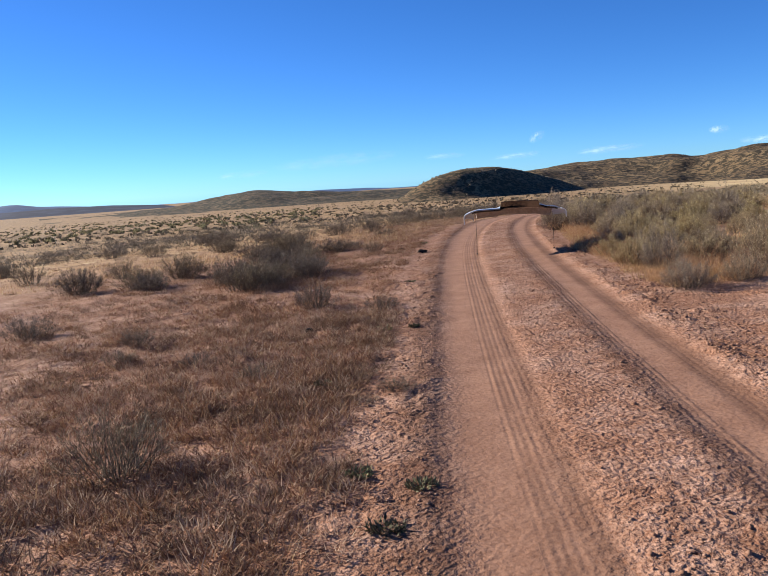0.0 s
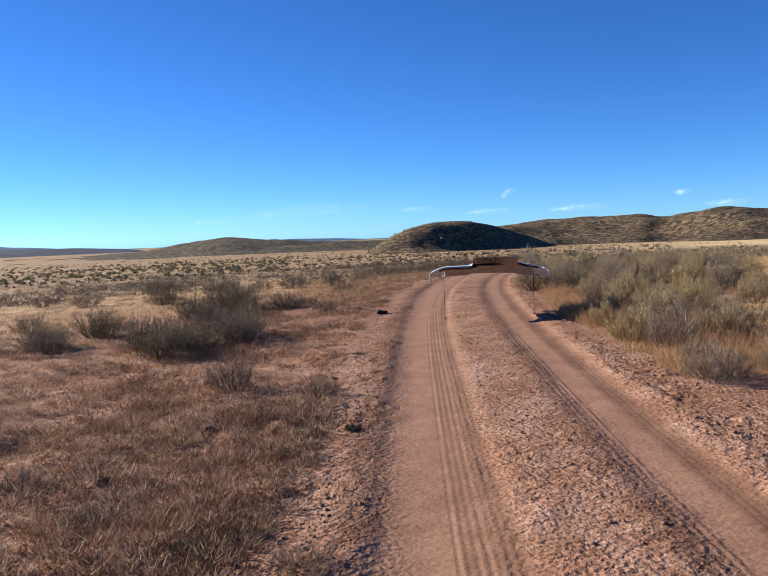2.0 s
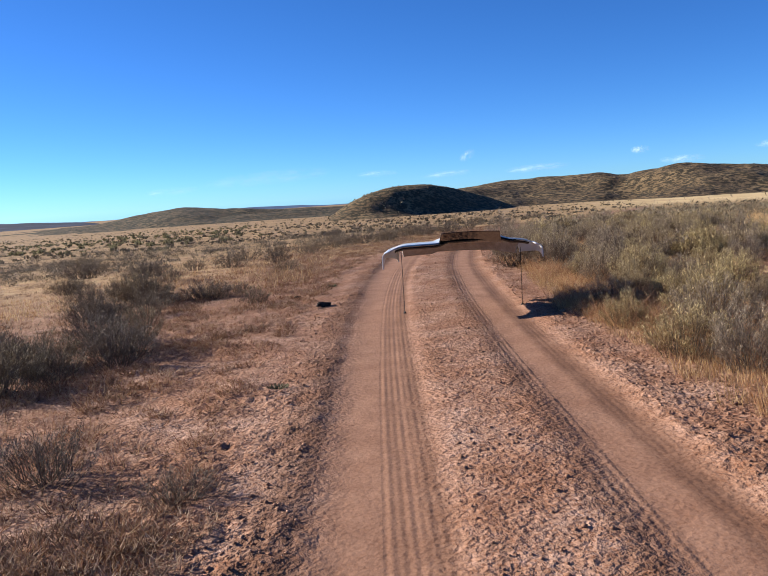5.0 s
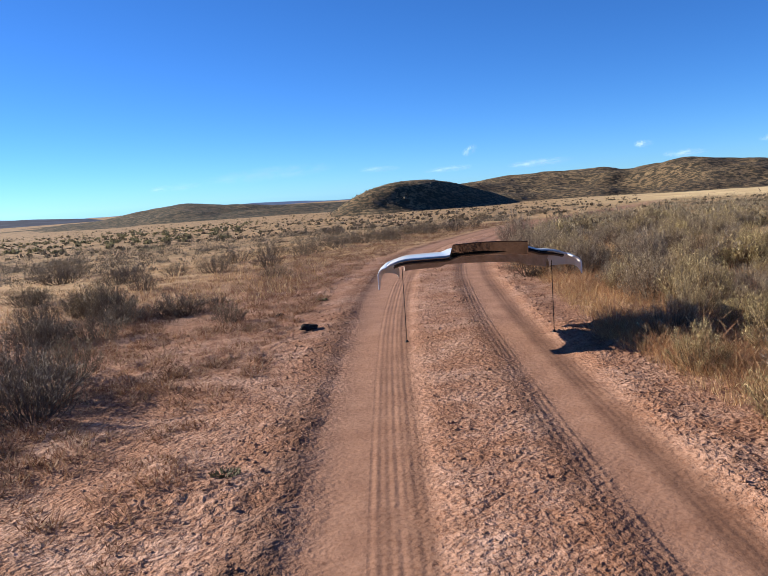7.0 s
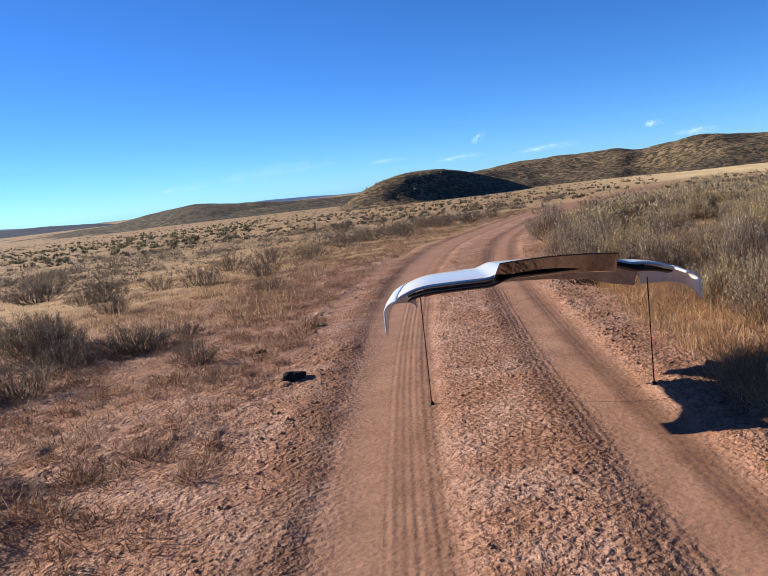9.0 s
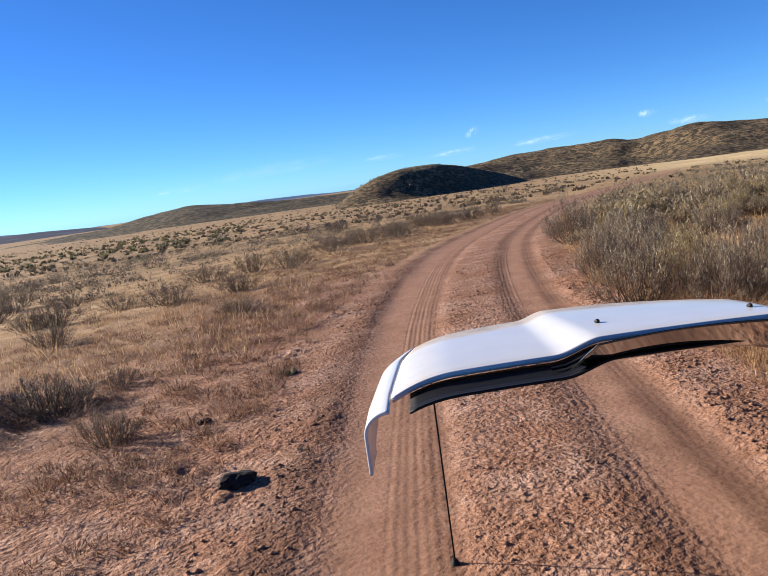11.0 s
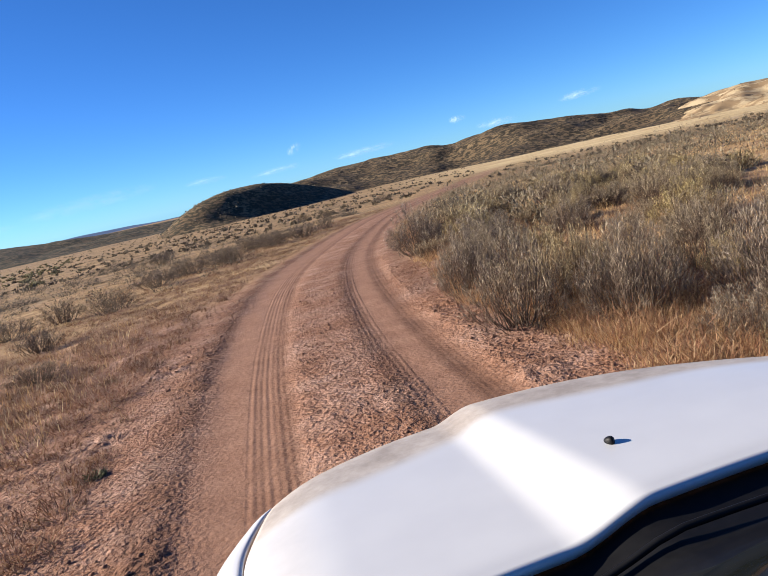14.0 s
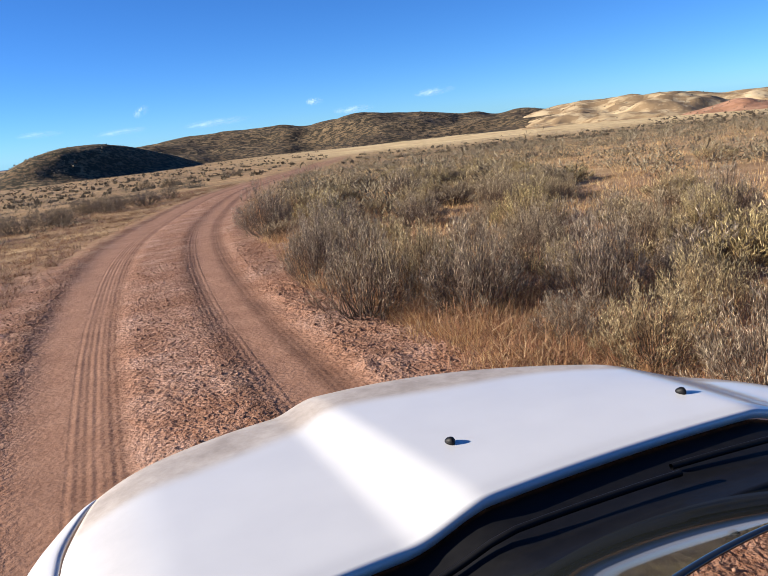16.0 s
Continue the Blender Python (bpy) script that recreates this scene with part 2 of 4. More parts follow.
    fade = ramp(t, tex(t, 0.9, 3, 0.5, p), (0.35, (0.3, 0.3, 0.3)), (0.65, (1, 1, 1)))
    tread = math_node(t, "MULTIPLY", math_node(t, "MULTIPLY", tread, fade), 0.028)
    grit = math_node(t, "MULTIPLY", tex(t, 24, 3.0, 0.55, p), math_node(t, "SUBTRACT", 0.85, math_node(t, "MULTIPLY", attr(t, "track"), 0.72)))
    lump = node(t, "ShaderNodeTexNoise", Scale=15.0, Detail=4.0, Roughness=0.6)
    warp = t.nodes.new("ShaderNodeVectorMath")
    warp.operation = "MULTIPLY_ADD"
    warp.inputs[1].default_value = (0.12, 0.12, 0.12)
    far_noise = node(t, "ShaderNodeTexNoise", Scale=7.0, Detail=4.0)
    t.links.new(p, far_noise.inputs["Vector"])
    t.links.new(far_noise.outputs["Color"], warp.inputs[0])
    t.links.new(p, warp.inputs[2])
    t.links.new(warp.outputs[0], lump.inputs["Vector"])
    rough_patch = ramp(t, tex(t, 1.1, 3, 0.5, p), (0.40, (0.25, 0.25, 0.25)), (0.62, (1, 1, 1)))
    clump = math_node(t, "MULTIPLY", math_node(t, "MULTIPLY", lump.outputs["Fac"], rough_patch), math_node(t, "SUBTRACT", 1.1, attr(t, "track")))
    bump(t, b, math_node(t, "ADD", math_node(t, "ADD", tread, math_node(t, "MULTIPLY", clump, 0.6)), grit), 1.0, 0.045)
    return m


def make_plain(name, dark, light, scale=12, rough=0.8, vary=0.0):
    """A plain grained surface; vary: how far single things and pieces differ."""
    m, t, b = nodes_of(name)
    col = ramp(t, tex(t, scale, 4, 0.6, world_pos(t)), (0.3, dark), (0.7, light))
    if vary:
        g = t.nodes.new("ShaderNodeNewGeometry")
        o = t.nodes.new("ShaderNodeObjectInfo")
        f = math_node(t, "ADD", math_node(t, "MULTIPLY", g.outputs["Random Per Island"], vary), math_node(t, "MULTIPLY", o.outputs["Random"], vary))
        v = t.nodes.new("ShaderNodeHueSaturation")
        t.links.new(col, v.inputs["Color"])
        t.links.new(math_node(t, "ADD", 1 - vary, f), v.inputs["Value"])
        col = v.outputs[0]
    col = toned(t, col, 0.69)
    t.links.new(col, b.inputs["Base Color"])
    b.inputs["Roughness"].default_value = rough
    b.inputs["Specular IOR Level"].default_value = 0.2
    return m


def make_leaf(name, stops, rough=0.75, through=0.07):
    """Leaves and blades: colour picked per blade, some light let through."""
    m, t, b = nodes_of(name)
    g = t.nodes.new("ShaderNodeNewGeometry")
    col = ramp(t, g.outputs["Random Per Island"], *stops)
    n = tex(t, 1.2, 3, 0.5, g.outputs["Position"])
    hs = t.nodes.new("ShaderNodeHueSaturation")
    t.links.new(col, hs.inputs["Color"])
    o = t.nodes.new("ShaderNodeObjectInfo")
    each = math_node(t, "ADD", math_node(t, "MULTIPLY", n, 0.9), math_node(t, "MULTIPLY", o.outputs["Random"], 0.7))
    t.links.new(math_node(t, "MULTIPLY", math_node(t, "ADD", 0.23, each), 0.68), hs.inputs["Value"])
    t.links.new(math_node(t, "ADD", 0.474, math_node(t, "ADD", math_node(t, "MULTIPLY", g.outputs["Random Per Island"], 0.018), math_node(t, "MULTIPLY", o.outputs["Random"], 0.03))), hs.inputs["Hue"])
    t.links.new(hs.outputs[0], b.inputs["Base Color"])
    b.inputs["Roughness"].default_value = rough
    b.inputs["Specular IOR Level"].default_value = 0.2
    tr = t.nodes.new("ShaderNodeBsdfTranslucent")
    t.links.new(hs.outputs[0], tr.inputs[0])
    mx = node(t, "ShaderNodeMixShader", Fac=through)
    out = t.nodes["Material Output"]
    t.links.new(b.outputs[0], mx.inputs[1])
    t.links.new(tr.outputs[0], mx.inputs[2])
    t.links.new(mx.outputs[0], out.inputs[0])
    return m


def make_bush_leaf(name, wood, leaf, pale, through=0.08):
    """Sage foliage: brown and woody below, leafy at the heads, each leaf and bush a little different."""
    m, t, b = nodes_of(name)
    g, o = t.nodes.new("ShaderNodeNewGeometry"), t.nodes.new("ShaderNodeObjectInfo")
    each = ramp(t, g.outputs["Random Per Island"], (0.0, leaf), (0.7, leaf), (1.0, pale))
    # brown wood low down; shade inside the bush is put into this colour too
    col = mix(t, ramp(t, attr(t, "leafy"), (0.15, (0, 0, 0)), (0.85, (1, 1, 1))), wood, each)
    hs = t.nodes.new("ShaderNodeHueSaturation")
    t.links.new(col, hs.inputs["Color"])
    t.links.new(math_node(t, "ADD", 0.50, math_node(t, "ADD", math_node(t, "MULTIPLY", o.outputs["Random"], 0.5), math_node(t, "MULTIPLY", g.outputs["Random Per Island"], 0.5))), hs.inputs["Value"])
    t.links.new(math_node(t, "ADD", 0.482, math_node(t, "MULTIPLY", o.outputs["Random"], 0.028)), hs.inputs["Hue"])
    t.links.new(math_node(t, "ADD", 0.75, math_node(t, "MULTIPLY", o.outputs["Random"], 0.45)), hs.inputs["Saturation"])
    t.links.new(hs.outputs[0], b.inputs["Base Color"])
    b.inputs["Roughness"].default_value = 0.7
    b.inputs["Specular IOR Level"].default_value = 0.2
    tr = t.nodes.new("ShaderNodeBsdfTranslucent")
    t.links.new(hs.outputs[0], tr.inputs[0])
    mx = node(t, "ShaderNodeMixShader", Fac=through)
    t.links.new(b.outputs[0], mx.inputs[1])
    t.links.new(tr.outputs[0], mx.inputs[2])
    t.links.new(mx.outputs[0], t.nodes["Material Output"].inputs[0])
    return m


def make_hill(name, low, high, shrub, dots=0.35, meadow=None):
    m, t, b = nodes_of(name)
    p = world_pos(t)
    col = ramp(t, tex(t, 0.05, 6, 0.6, p), (0.35, low), (0.65, high))
    spots = ramp(t, tex(t, dots, 5, 0.65, p), (0.43, (0, 0, 0)), (0.53, (1, 1, 1)))
    col = mix(t, spots, col, shrub)
    if meadow:
        # straw meadows on the low slopes
        sep = t.nodes.new("ShaderNodeSeparateXYZ")
        t.links.new(p, sep.inputs[0])
        low_down = ramp(t, math_node(t, "ADD", math_node(t, "MULTIPLY", sep.outputs[2], -0.16), math_node(t, "MULTIPLY", tex(t, 0.03, 4, 0.6, p), 1.0)), (1.02, (0, 0, 0)), (1.25, (0.8, 0.8, 0.8)))
        col = mix(t, low_down, col, meadow)
    col = toned(t, col, 0.66)
    t.links.new(col, b.inputs["Base Color"])
    b.inputs["Roughness"].default_value = 0.95
    b.inputs["Specular IOR Level"].default_value = 0.1
    bump(t, b, tex(t, dots, 5, 0.7, p), 1.0, 0.6)
    return m


SOIL = make_ground()
SAGE = make_leaf("sage_leaf", ((0.0, (0.15, 0.115, 0.07)), (0.55, (0.265, 0.214, 0.136)), (1.0, (0.385, 0.325, 0.22))))
DARKSAGE = make_leaf("dark_sage_leaf", ((0.0, (0.11, 0.09, 0.064)), (0.6, (0.19, 0.158, 0.112)), (1.0, (0.30, 0.255, 0.185))))
FARSAGE = make_leaf("brown_sage_leaf", ((0.0, (0.14, 0.112, 0.072)), (0.6, (0.23, 0.19, 0.122)), (1.0, (0.34, 0.285, 0.19))), 0.75, 0.25)
OLIVE = make_leaf("olive_scrub_leaf", ((0.0, (0.13, 0.11, 0.06)), (1.0, (0.27, 0.235, 0.13))), 0.75, 0.3)
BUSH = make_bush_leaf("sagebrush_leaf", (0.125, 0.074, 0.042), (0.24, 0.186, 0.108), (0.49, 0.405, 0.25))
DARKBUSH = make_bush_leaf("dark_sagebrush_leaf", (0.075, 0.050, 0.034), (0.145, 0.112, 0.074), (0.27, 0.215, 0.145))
TWIG = make_plain("grey_twig", (0.10, 0.070, 0.048), (0.25, 0.19, 0.14), 30, 0.9)
STRAW = make_leaf("straw_blade", ((0.0, (0.38, 0.21, 0.10)), (0.5, (0.55, 0.35, 0.18)), (1.0, (0.69, 0.515, 0.32))), 0.7, 0.3)
GOLD = make_leaf("golden_blade", ((0.0, (0.42, 0.225, 0.10)), (0.5, (0.62, 0.375, 0.18)), (1.0, (0.78, 0.56, 0.32))), 0.7, 0.3)
RUST = make_leaf("rusty_blade", ((0.0, (0.19, 0.10, 0.05)), (0.5, (0.37, 0.205, 0.10)), (1.0, (0.56, 0.37, 0.20))), 0.7, 0.25)
FUZZ = make_leaf("withered_blade", ((0.0, (0.30, 0.17, 0.10)), (0.5, (0.50, 0.33, 0.22)), (1.0, (0.66, 0.50, 0.36))), 0.8, 0.3)
TWIGLEAF = make_leaf("dead_twigs", ((0.0, (0.12, 0.065, 0.042)), (1.0, (0.29, 0.18, 0.115))), 0.9, 0.1)
GREEN = make_leaf("green_leaf", ((0.0, (0.10, 0.095, 0.05)), (1.0, (0.22, 0.205, 0.11))))
CLOD = make_plain("soil_clod", (0.30, 0.16, 0.10), (0.52, 0.32, 0.23), 14, 0.95, 0.2)
DARKCLOD = make_plain("dark_clod", (0.19, 0.095, 0.060), (0.36, 0.205, 0.135), 14, 0.95, 0.2)
# darker copy of hill_scrub: more shrub, and the hill's shadowed side in the colour
SHADEDHILL = make_hill("shaded_hill_scrub", (0.12, 0.09, 0.058), (0.21, 0.16, 0.10), (0.055, 0.055, 0.04), 0.25)
HILL = make_hill("hill_scrub", (0.20, 0.13, 0.075), (0.36, 0.255, 0.14), (0.075, 0.066, 0.042), 0.6)
RIDGE = make_hill("ridge_scrub", (0.18, 0.122, 0.070), (0.33, 0.235, 0.13), (0.055, 0.047, 0.032), 0.42, (0.60, 0.46, 0.25))
# distance haze is put into the plateau's base colour as dark blue
PLATEAU = make_hill("hazed_plateau", (0.030, 0.048, 0.095), (0.050, 0.075, 0.135), (0.025, 0.04, 0.08), 0.02)
BADLAND = make_hill("pale_badland", (0.52, 0.385, 0.21), (0.74, 0.59, 0.37), (0.36, 0.25, 0.14), 0.12)
REDHILL = make_hill("red_badland", (0.46, 0.22, 0.13), (0.60, 0.37, 0.24), (0.42, 0.22, 0.13), 0.2)
# the range's blue is air haze painted into its base colour
BLUE = make_hill("hazed_range", (0.09, 0.16, 0.30), (0.11, 0.19, 0.34), (0.08, 0.14, 0.27), 0.01)


# ---------- ground ----------
def graded(a, b, step, growth, low, high):
    """Coordinates evenly spaced from a to b, and then ever wider out to low and high."""
    mid = list(np.arange(a, b, step))
    up, s = [mid[-1]], step
    while up[-1] < high:
        s *= growth
        up.append(up[-1] + s)
    dn, s = [mid[0]], step
    while dn[-1] > low:
        s *= growth
        dn.append(dn[-1] - s)
    return np.array(dn[:0:-1] + mid + up[1:])


gx = graded(-2.4, 5.2, 0.034, 1.085, -4800, 4800)
gy = graded(3.2, 24.5, 0.038, 1.085, -300, 4800)
X, Y = np.meshgrid(gx, gy)
Z, TRACK = height(X, Y)
ACROSS = road_off(X, Y)
DOFF = np.abs(ACROSS)
RR = np.hypot(X - 2, Y - 8)
PLAIN = smooth(2.2, 6.0, DOFF * (1 + 0.9 * smooth(22, 45, RR)) + 1.2 * fbm(X / 2.5, Y / 2.5, 3, 77)) * smooth(9, 26, RR)
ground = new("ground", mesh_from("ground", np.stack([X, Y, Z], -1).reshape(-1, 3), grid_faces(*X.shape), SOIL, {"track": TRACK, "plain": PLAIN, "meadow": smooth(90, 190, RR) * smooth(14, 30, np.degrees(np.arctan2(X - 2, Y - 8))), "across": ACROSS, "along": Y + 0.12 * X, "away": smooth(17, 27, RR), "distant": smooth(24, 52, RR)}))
tagged(ground, "dry red soil with two wheel ruts and straw grassland", "ground", kind="structure")


# ---------- hills ----------
def polar(az, r):
    a = np.radians(az)
    return 2 + r * np.sin(a), 8 + r * np.cos(a)


HILL_POINTS = []


def hill(name, az0, az1, r0, r1, shape, material, label, na=150, nr=60):
    """A hill over a sector of the land; shape(az, s) gives metres above the ground, s running 0 to 1 outwards."""
    az, s = np.meshgrid(np.linspace(az0, az1, na), np.linspace(0, 1, nr))
    r = r0 + (r1 - r0) * s
    x, y = polar(az, r)
    h = shape(az, s, x, y)
    z = land(x, y) + h - 0.8
    ob = new(name, mesh_from(name, np.stack([x, y, z], -1).reshape(-1, 3), grid_faces(nr, na), material))
    if r1 < 1000:
        HILL_POINTS.append(np.stack([x, y, z], -1)[h > 1.2])
    return tagged(ob, label, "hill", kind="structure")


def rises(az, stops):
    """Degrees over the level along the skyline, smoothed."""
    a, e = zip(*stops)
    return sum(np.interp(az + d, a, e) for d in (-0.5, -0.25, 0, 0.25, 0.5)) / 5


def crest(stops, r0, r1, at, rough=1.0, power=1.6, lump=40.0, reach=1.0):
    """A ridge whose top follows the skyline at the share `at` of its depth."""
    def shape(az, s, x, y):
        a0, a1 = (at, at) if np.isscalar(at) else at
        mid = a0 + (a1 - a0) * np.clip((az - az.min()) / (az.max() - az.min()), 0, 1)
        r = r0 + (r1 - r0) * mid
        cx, cy = polar(az, r)
        top = 1.78 + r * np.tan(np.radians(rises(az, stops))) - land(cx, cy) + 0.8
        up = np.clip(1 - np.abs(s - mid) / np.where(s < mid, np.minimum(mid, reach), 1 - mid), 0, 1)
        fall = up ** power / (up ** power + (1 - up) ** power + 1e-9)
        gully = rough * (0.35 + np.sin(np.pi * np.clip(up, 0, 1))) * fbm(x / lump, y / lump, 4, 9) * smooth(0, 0.15, up)
        return np.maximum(top, 0) * fall + gully
    return shape


hill("hill_far_left", -24, 9, 420, 900, crest([(-24, -1.6), (-17.6, -1.05), (-15.6, -0.86), (-12.3, -0.43), (-9, 0.03), (-7, -0.2), (-5.3, -0.38), (-2.5, -0.58), (3, -0.68), (9, -0.9)], 420, 900, 0.45, 3.0), SHADEDHILL, "low dark scrub-covered hill beyond the plain")
hill("hill_mesa", 1.5, 16, 215, 330, crest([(1.5, -1.6), (2.8, -0.75), (4.0, -0.2), (4.9, 0.13), (6.4, 0.47), (9, 0.55), (10.8, 0.2), (13.9, -0.8), (16, -1.7)], 215, 330, (0.3, 0.75), 1.2, 1.7, 22.0, 0.40), HILL, "flat-topped scrub hill with a dark shaded flank", 160, 70)
hill("hill_ridge", 8, 44, 300, 600, crest([(8, -0.9), (11.4, 0.1), (12.3, 0.15), (15.2, 0.5), (19.1, 0.5), (21.8, 0.58), (23.4, 0.18), (24.8, 0.5), (27, 0.58), (31.7, 0.49), (34.9, 0.0), (36.2, 0.1), (37.1, -0.3), (39.2, -0.1), (41.3, -0.4), (44, -0.9)], 300, 600, 0.55, 5.0, 1.5, 38.0), RIDGE, "long scrub-covered ridge with gullies", 260, 80)
hill("hill_badland", 36, 72, 260, 480, crest([(36, -1.6), (40, -0.7), (42.7, -0.29), (45.4, -0.27), (49.6, -0.14), (52.1, -0.41), (56, -0.45), (64, -0.3), (72, -0.8)], 260, 480, 0.55, 5.0, 1.5, 24.0), BADLAND, "pale eroded badland slope", 220, 70)
hill("hill_red", 46.5, 60.5, 225, 300, crest([(46.5, -2.6), (49.5, -1.75), (51.5, -1.2), (53, -0.80), (54.5, -1.25), (57, -1.7), (60.5, -2.6)], 225, 300, 0.5, 1.2, 1.4, 12.0), REDHILL, "red eroded cone of earth below the badland", 90, 50)
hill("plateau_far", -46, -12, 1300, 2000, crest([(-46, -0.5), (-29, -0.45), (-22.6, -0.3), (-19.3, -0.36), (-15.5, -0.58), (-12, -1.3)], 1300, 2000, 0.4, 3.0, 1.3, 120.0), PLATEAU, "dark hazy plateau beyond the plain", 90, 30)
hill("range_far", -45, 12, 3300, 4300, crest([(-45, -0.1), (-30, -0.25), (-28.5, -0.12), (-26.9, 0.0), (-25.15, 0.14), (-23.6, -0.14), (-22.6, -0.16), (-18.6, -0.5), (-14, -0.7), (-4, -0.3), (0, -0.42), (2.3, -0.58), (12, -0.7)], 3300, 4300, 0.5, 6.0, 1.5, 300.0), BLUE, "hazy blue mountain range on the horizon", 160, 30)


# ---------- clouds ----------
def make_cloud():
    m, t, b = nodes_of("thin_cloud")
    p = world_pos(t)
    b.inputs["Base Color"].default_value = (0.9, 0.9, 0.92, 1)
    b.inputs["Roughness"].default_value = 1.0
    # added glow in place of sunlight on the vapour
    b.inputs["Emission Color"].default_value = (0.85, 0.92, 1.0, 1)
    b.inputs["Emission Strength"].default_value = 0.35
    puff = ramp(t, tex(t, 0.012, 6, 0.65, p), (0.36, (0, 0, 0)), (0.66, (1, 1, 1)))
    t.links.new(math_node(t, "MULTIPLY", math_node(t, "MULTIPLY", puff, attr(t, "core")), 0.20), b.inputs["Alpha"])
    return m


CLOUD = make_cloud()


def cloud(az, el, wide, tall, lean=0.0):
    """A thin drifting wisp, far off: a shallow lens of vapour."""
    u, v = np.meshgrid(np.linspace(-1, 1, 40), np.linspace(-1, 1, 14))
    r = 4200 + 60 * u ** 2 + 40 * fbm(u * 3, v * 3, 3, 5)
    a = az + wide * u
    e = el + tall * v + lean * u
    x, y = polar(a, r)
    z = 1.8 + r * np.tan(np.radians(e))
    core = np.clip(1 - (u ** 2 + v ** 2), 0, 1)
    ob = new("backdrop_cloud", mesh_from("backdrop_cloud", np.stack([x, y, z], -1).reshape(-1, 3), grid_faces(14, 40), CLOUD, {"core": core}))
    ob.visible_shadow = False
    return tagged(ob, "thin white wisp of cloud low over the horizon", "cloud", kind="structure")


for az, el, wide, tall, lean in ((-2.5, 1.75, 5.0, 0.55, 0.25), (-9.5, 1.2, 2.0, 0.3, 0.1), (5.6, 1.55, 1.6, 0.25, 0.0), (12.4, 2.45, 0.6, 0.4, 0.2), (11.0, 1.2, 2.2, 0.25, 0.1), (17.5, 1.2, 2.5, 0.3, 0.1),
                                 (24.7, 1.95, 0.7, 0.3, 0.0), (27.5, 1.1, 1.6, 0.3, 0.0), (33.5, 1.75, 1.6, 0.3, 0.1)):
    cloud(az, el, wide, tall, lean)


# ---------- shrubs ----------
def tube(verts, faces, pts, rad):
    """A three-sided tapered twig along points."""
    base = len(verts)
    for k, (p, r) in enumerate(zip(pts, rad)):
        for a in (0, 2.1, 4.2):
            verts.append((p[0] + r * math.cos(a), p[1] + r * math.sin(a), p[2]))
    for k in range(len(pts) - 1):
        for a in range(3):
            b = (a + 1) % 3
            faces.append((base + 3 * k + a, base + 3 * k + b, base + 3 * k + 3 + b, base + 3 * k + 3 + a))


def blades(tips, ways, length, width, gen, bend=0.25):
    """Narrow pointed leaves as folded slivers: start points, directions."""
    n = len(tips)
    side = np.cross(ways, gen.normal(size=(n, 3)))
    side /= np.linalg.norm(side, axis=1)[:, None] + 1e-9
    ln = (length * gen.uniform(0.6, 1.3, n))[:, None]
    wd = (width * gen.uniform(0.6, 1.3, n))[:, None]
    out = ways + bend * gen.normal(size=(n, 3))
    v = np.stack([tips, tips + ways * ln * 0.5 + side * wd * 0.6, tips + out * ln, tips + ways * ln * 0.5 - side * wd * 0.6], 1).reshape(-1, 3)
    return v, np.arange(n)[:, None] * 4 + np.array([[0, 1, 2, 3]])


def bush_meshes(seed, heads, per, leaf_len, leaf_wid, foliage, spread=0.5, tall=0.75, fill=0.75, loose=0.030):
    """Crooked stems fanning out of one root, each ending in a head of close upright leaves, with gaps between the heads."""
    gen = np.random.default_rng(seed)
    verts, faces, tips, ways, share = [], [], [], [], []
    for k in range(heads):
        a = 2.39996 * k + gen.normal() * 0.35
        lean = min(1.0, math.sqrt((k + 0.5) / heads) * gen.uniform(0.8, 1.15))
        top = tall * (1 - 0.62 * lean ** 2.6) * gen.uniform(0.62, 1.12)
        end = np.array([spread * lean * math.cos(a), spread * lean * math.sin(a), top])
        low = np.array([0.66 * end[0], 0.66 * end[1], top * (1 - fill)]) + gen.normal(size=3) * 0.025
        low[2] = max(low[2], 0.03)
        root = np.array([0.12 * end[0], 0.12 * end[1], -0.06])
        bend = (root + low) / 2 + np.array([end[0], end[1], 0]) * 0.14 + gen.normal(size=3) * 0.03
        tube(verts, faces, [root, bend, low, end], [0.009, 0.006, 0.0045, 0.001])
        way = (end - low) / (np.linalg.norm(end - low) + 1e-9)
        n = int(per * gen.uniform(0.6, 1.35))
        s = gen.uniform(0, 1, n)[:, None] ** 0.8
        q = low * (1 - s) + end * s + gen.normal(size=(n, 3)) * loose * (1.25 - 0.7 * s)
        w = way * 0.8 + np.array([0, 0, 0.34]) + gen.normal(size=(n, 3)) * 0.46
        tips.append(q)
        ways.append(w / np.linalg.norm(w, axis=1)[:, None])
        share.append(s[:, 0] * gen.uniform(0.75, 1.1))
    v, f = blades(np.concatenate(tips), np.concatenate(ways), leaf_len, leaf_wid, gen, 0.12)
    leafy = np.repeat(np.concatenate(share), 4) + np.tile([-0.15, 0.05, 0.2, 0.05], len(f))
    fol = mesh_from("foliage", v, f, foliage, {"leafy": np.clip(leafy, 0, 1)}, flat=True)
    wood = mesh_from("branchwork", verts, faces, TWIG)
    return wood, fol


def make_bush(name, meshes, label):
    top = new(name)
    top.empty_display_size = 0.2
    tagged(part("branchwork", meshes[0], top, "grey woody branchwork"), kind="stuff")
    tagged(part("foliage", meshes[1], top), kind="stuff")
    return tagged(top, label, "shrub", "sagebrush on the plain")


def ground_z(x, y):
    return float(height(np.array([x]), np.array([y]))[0][0])


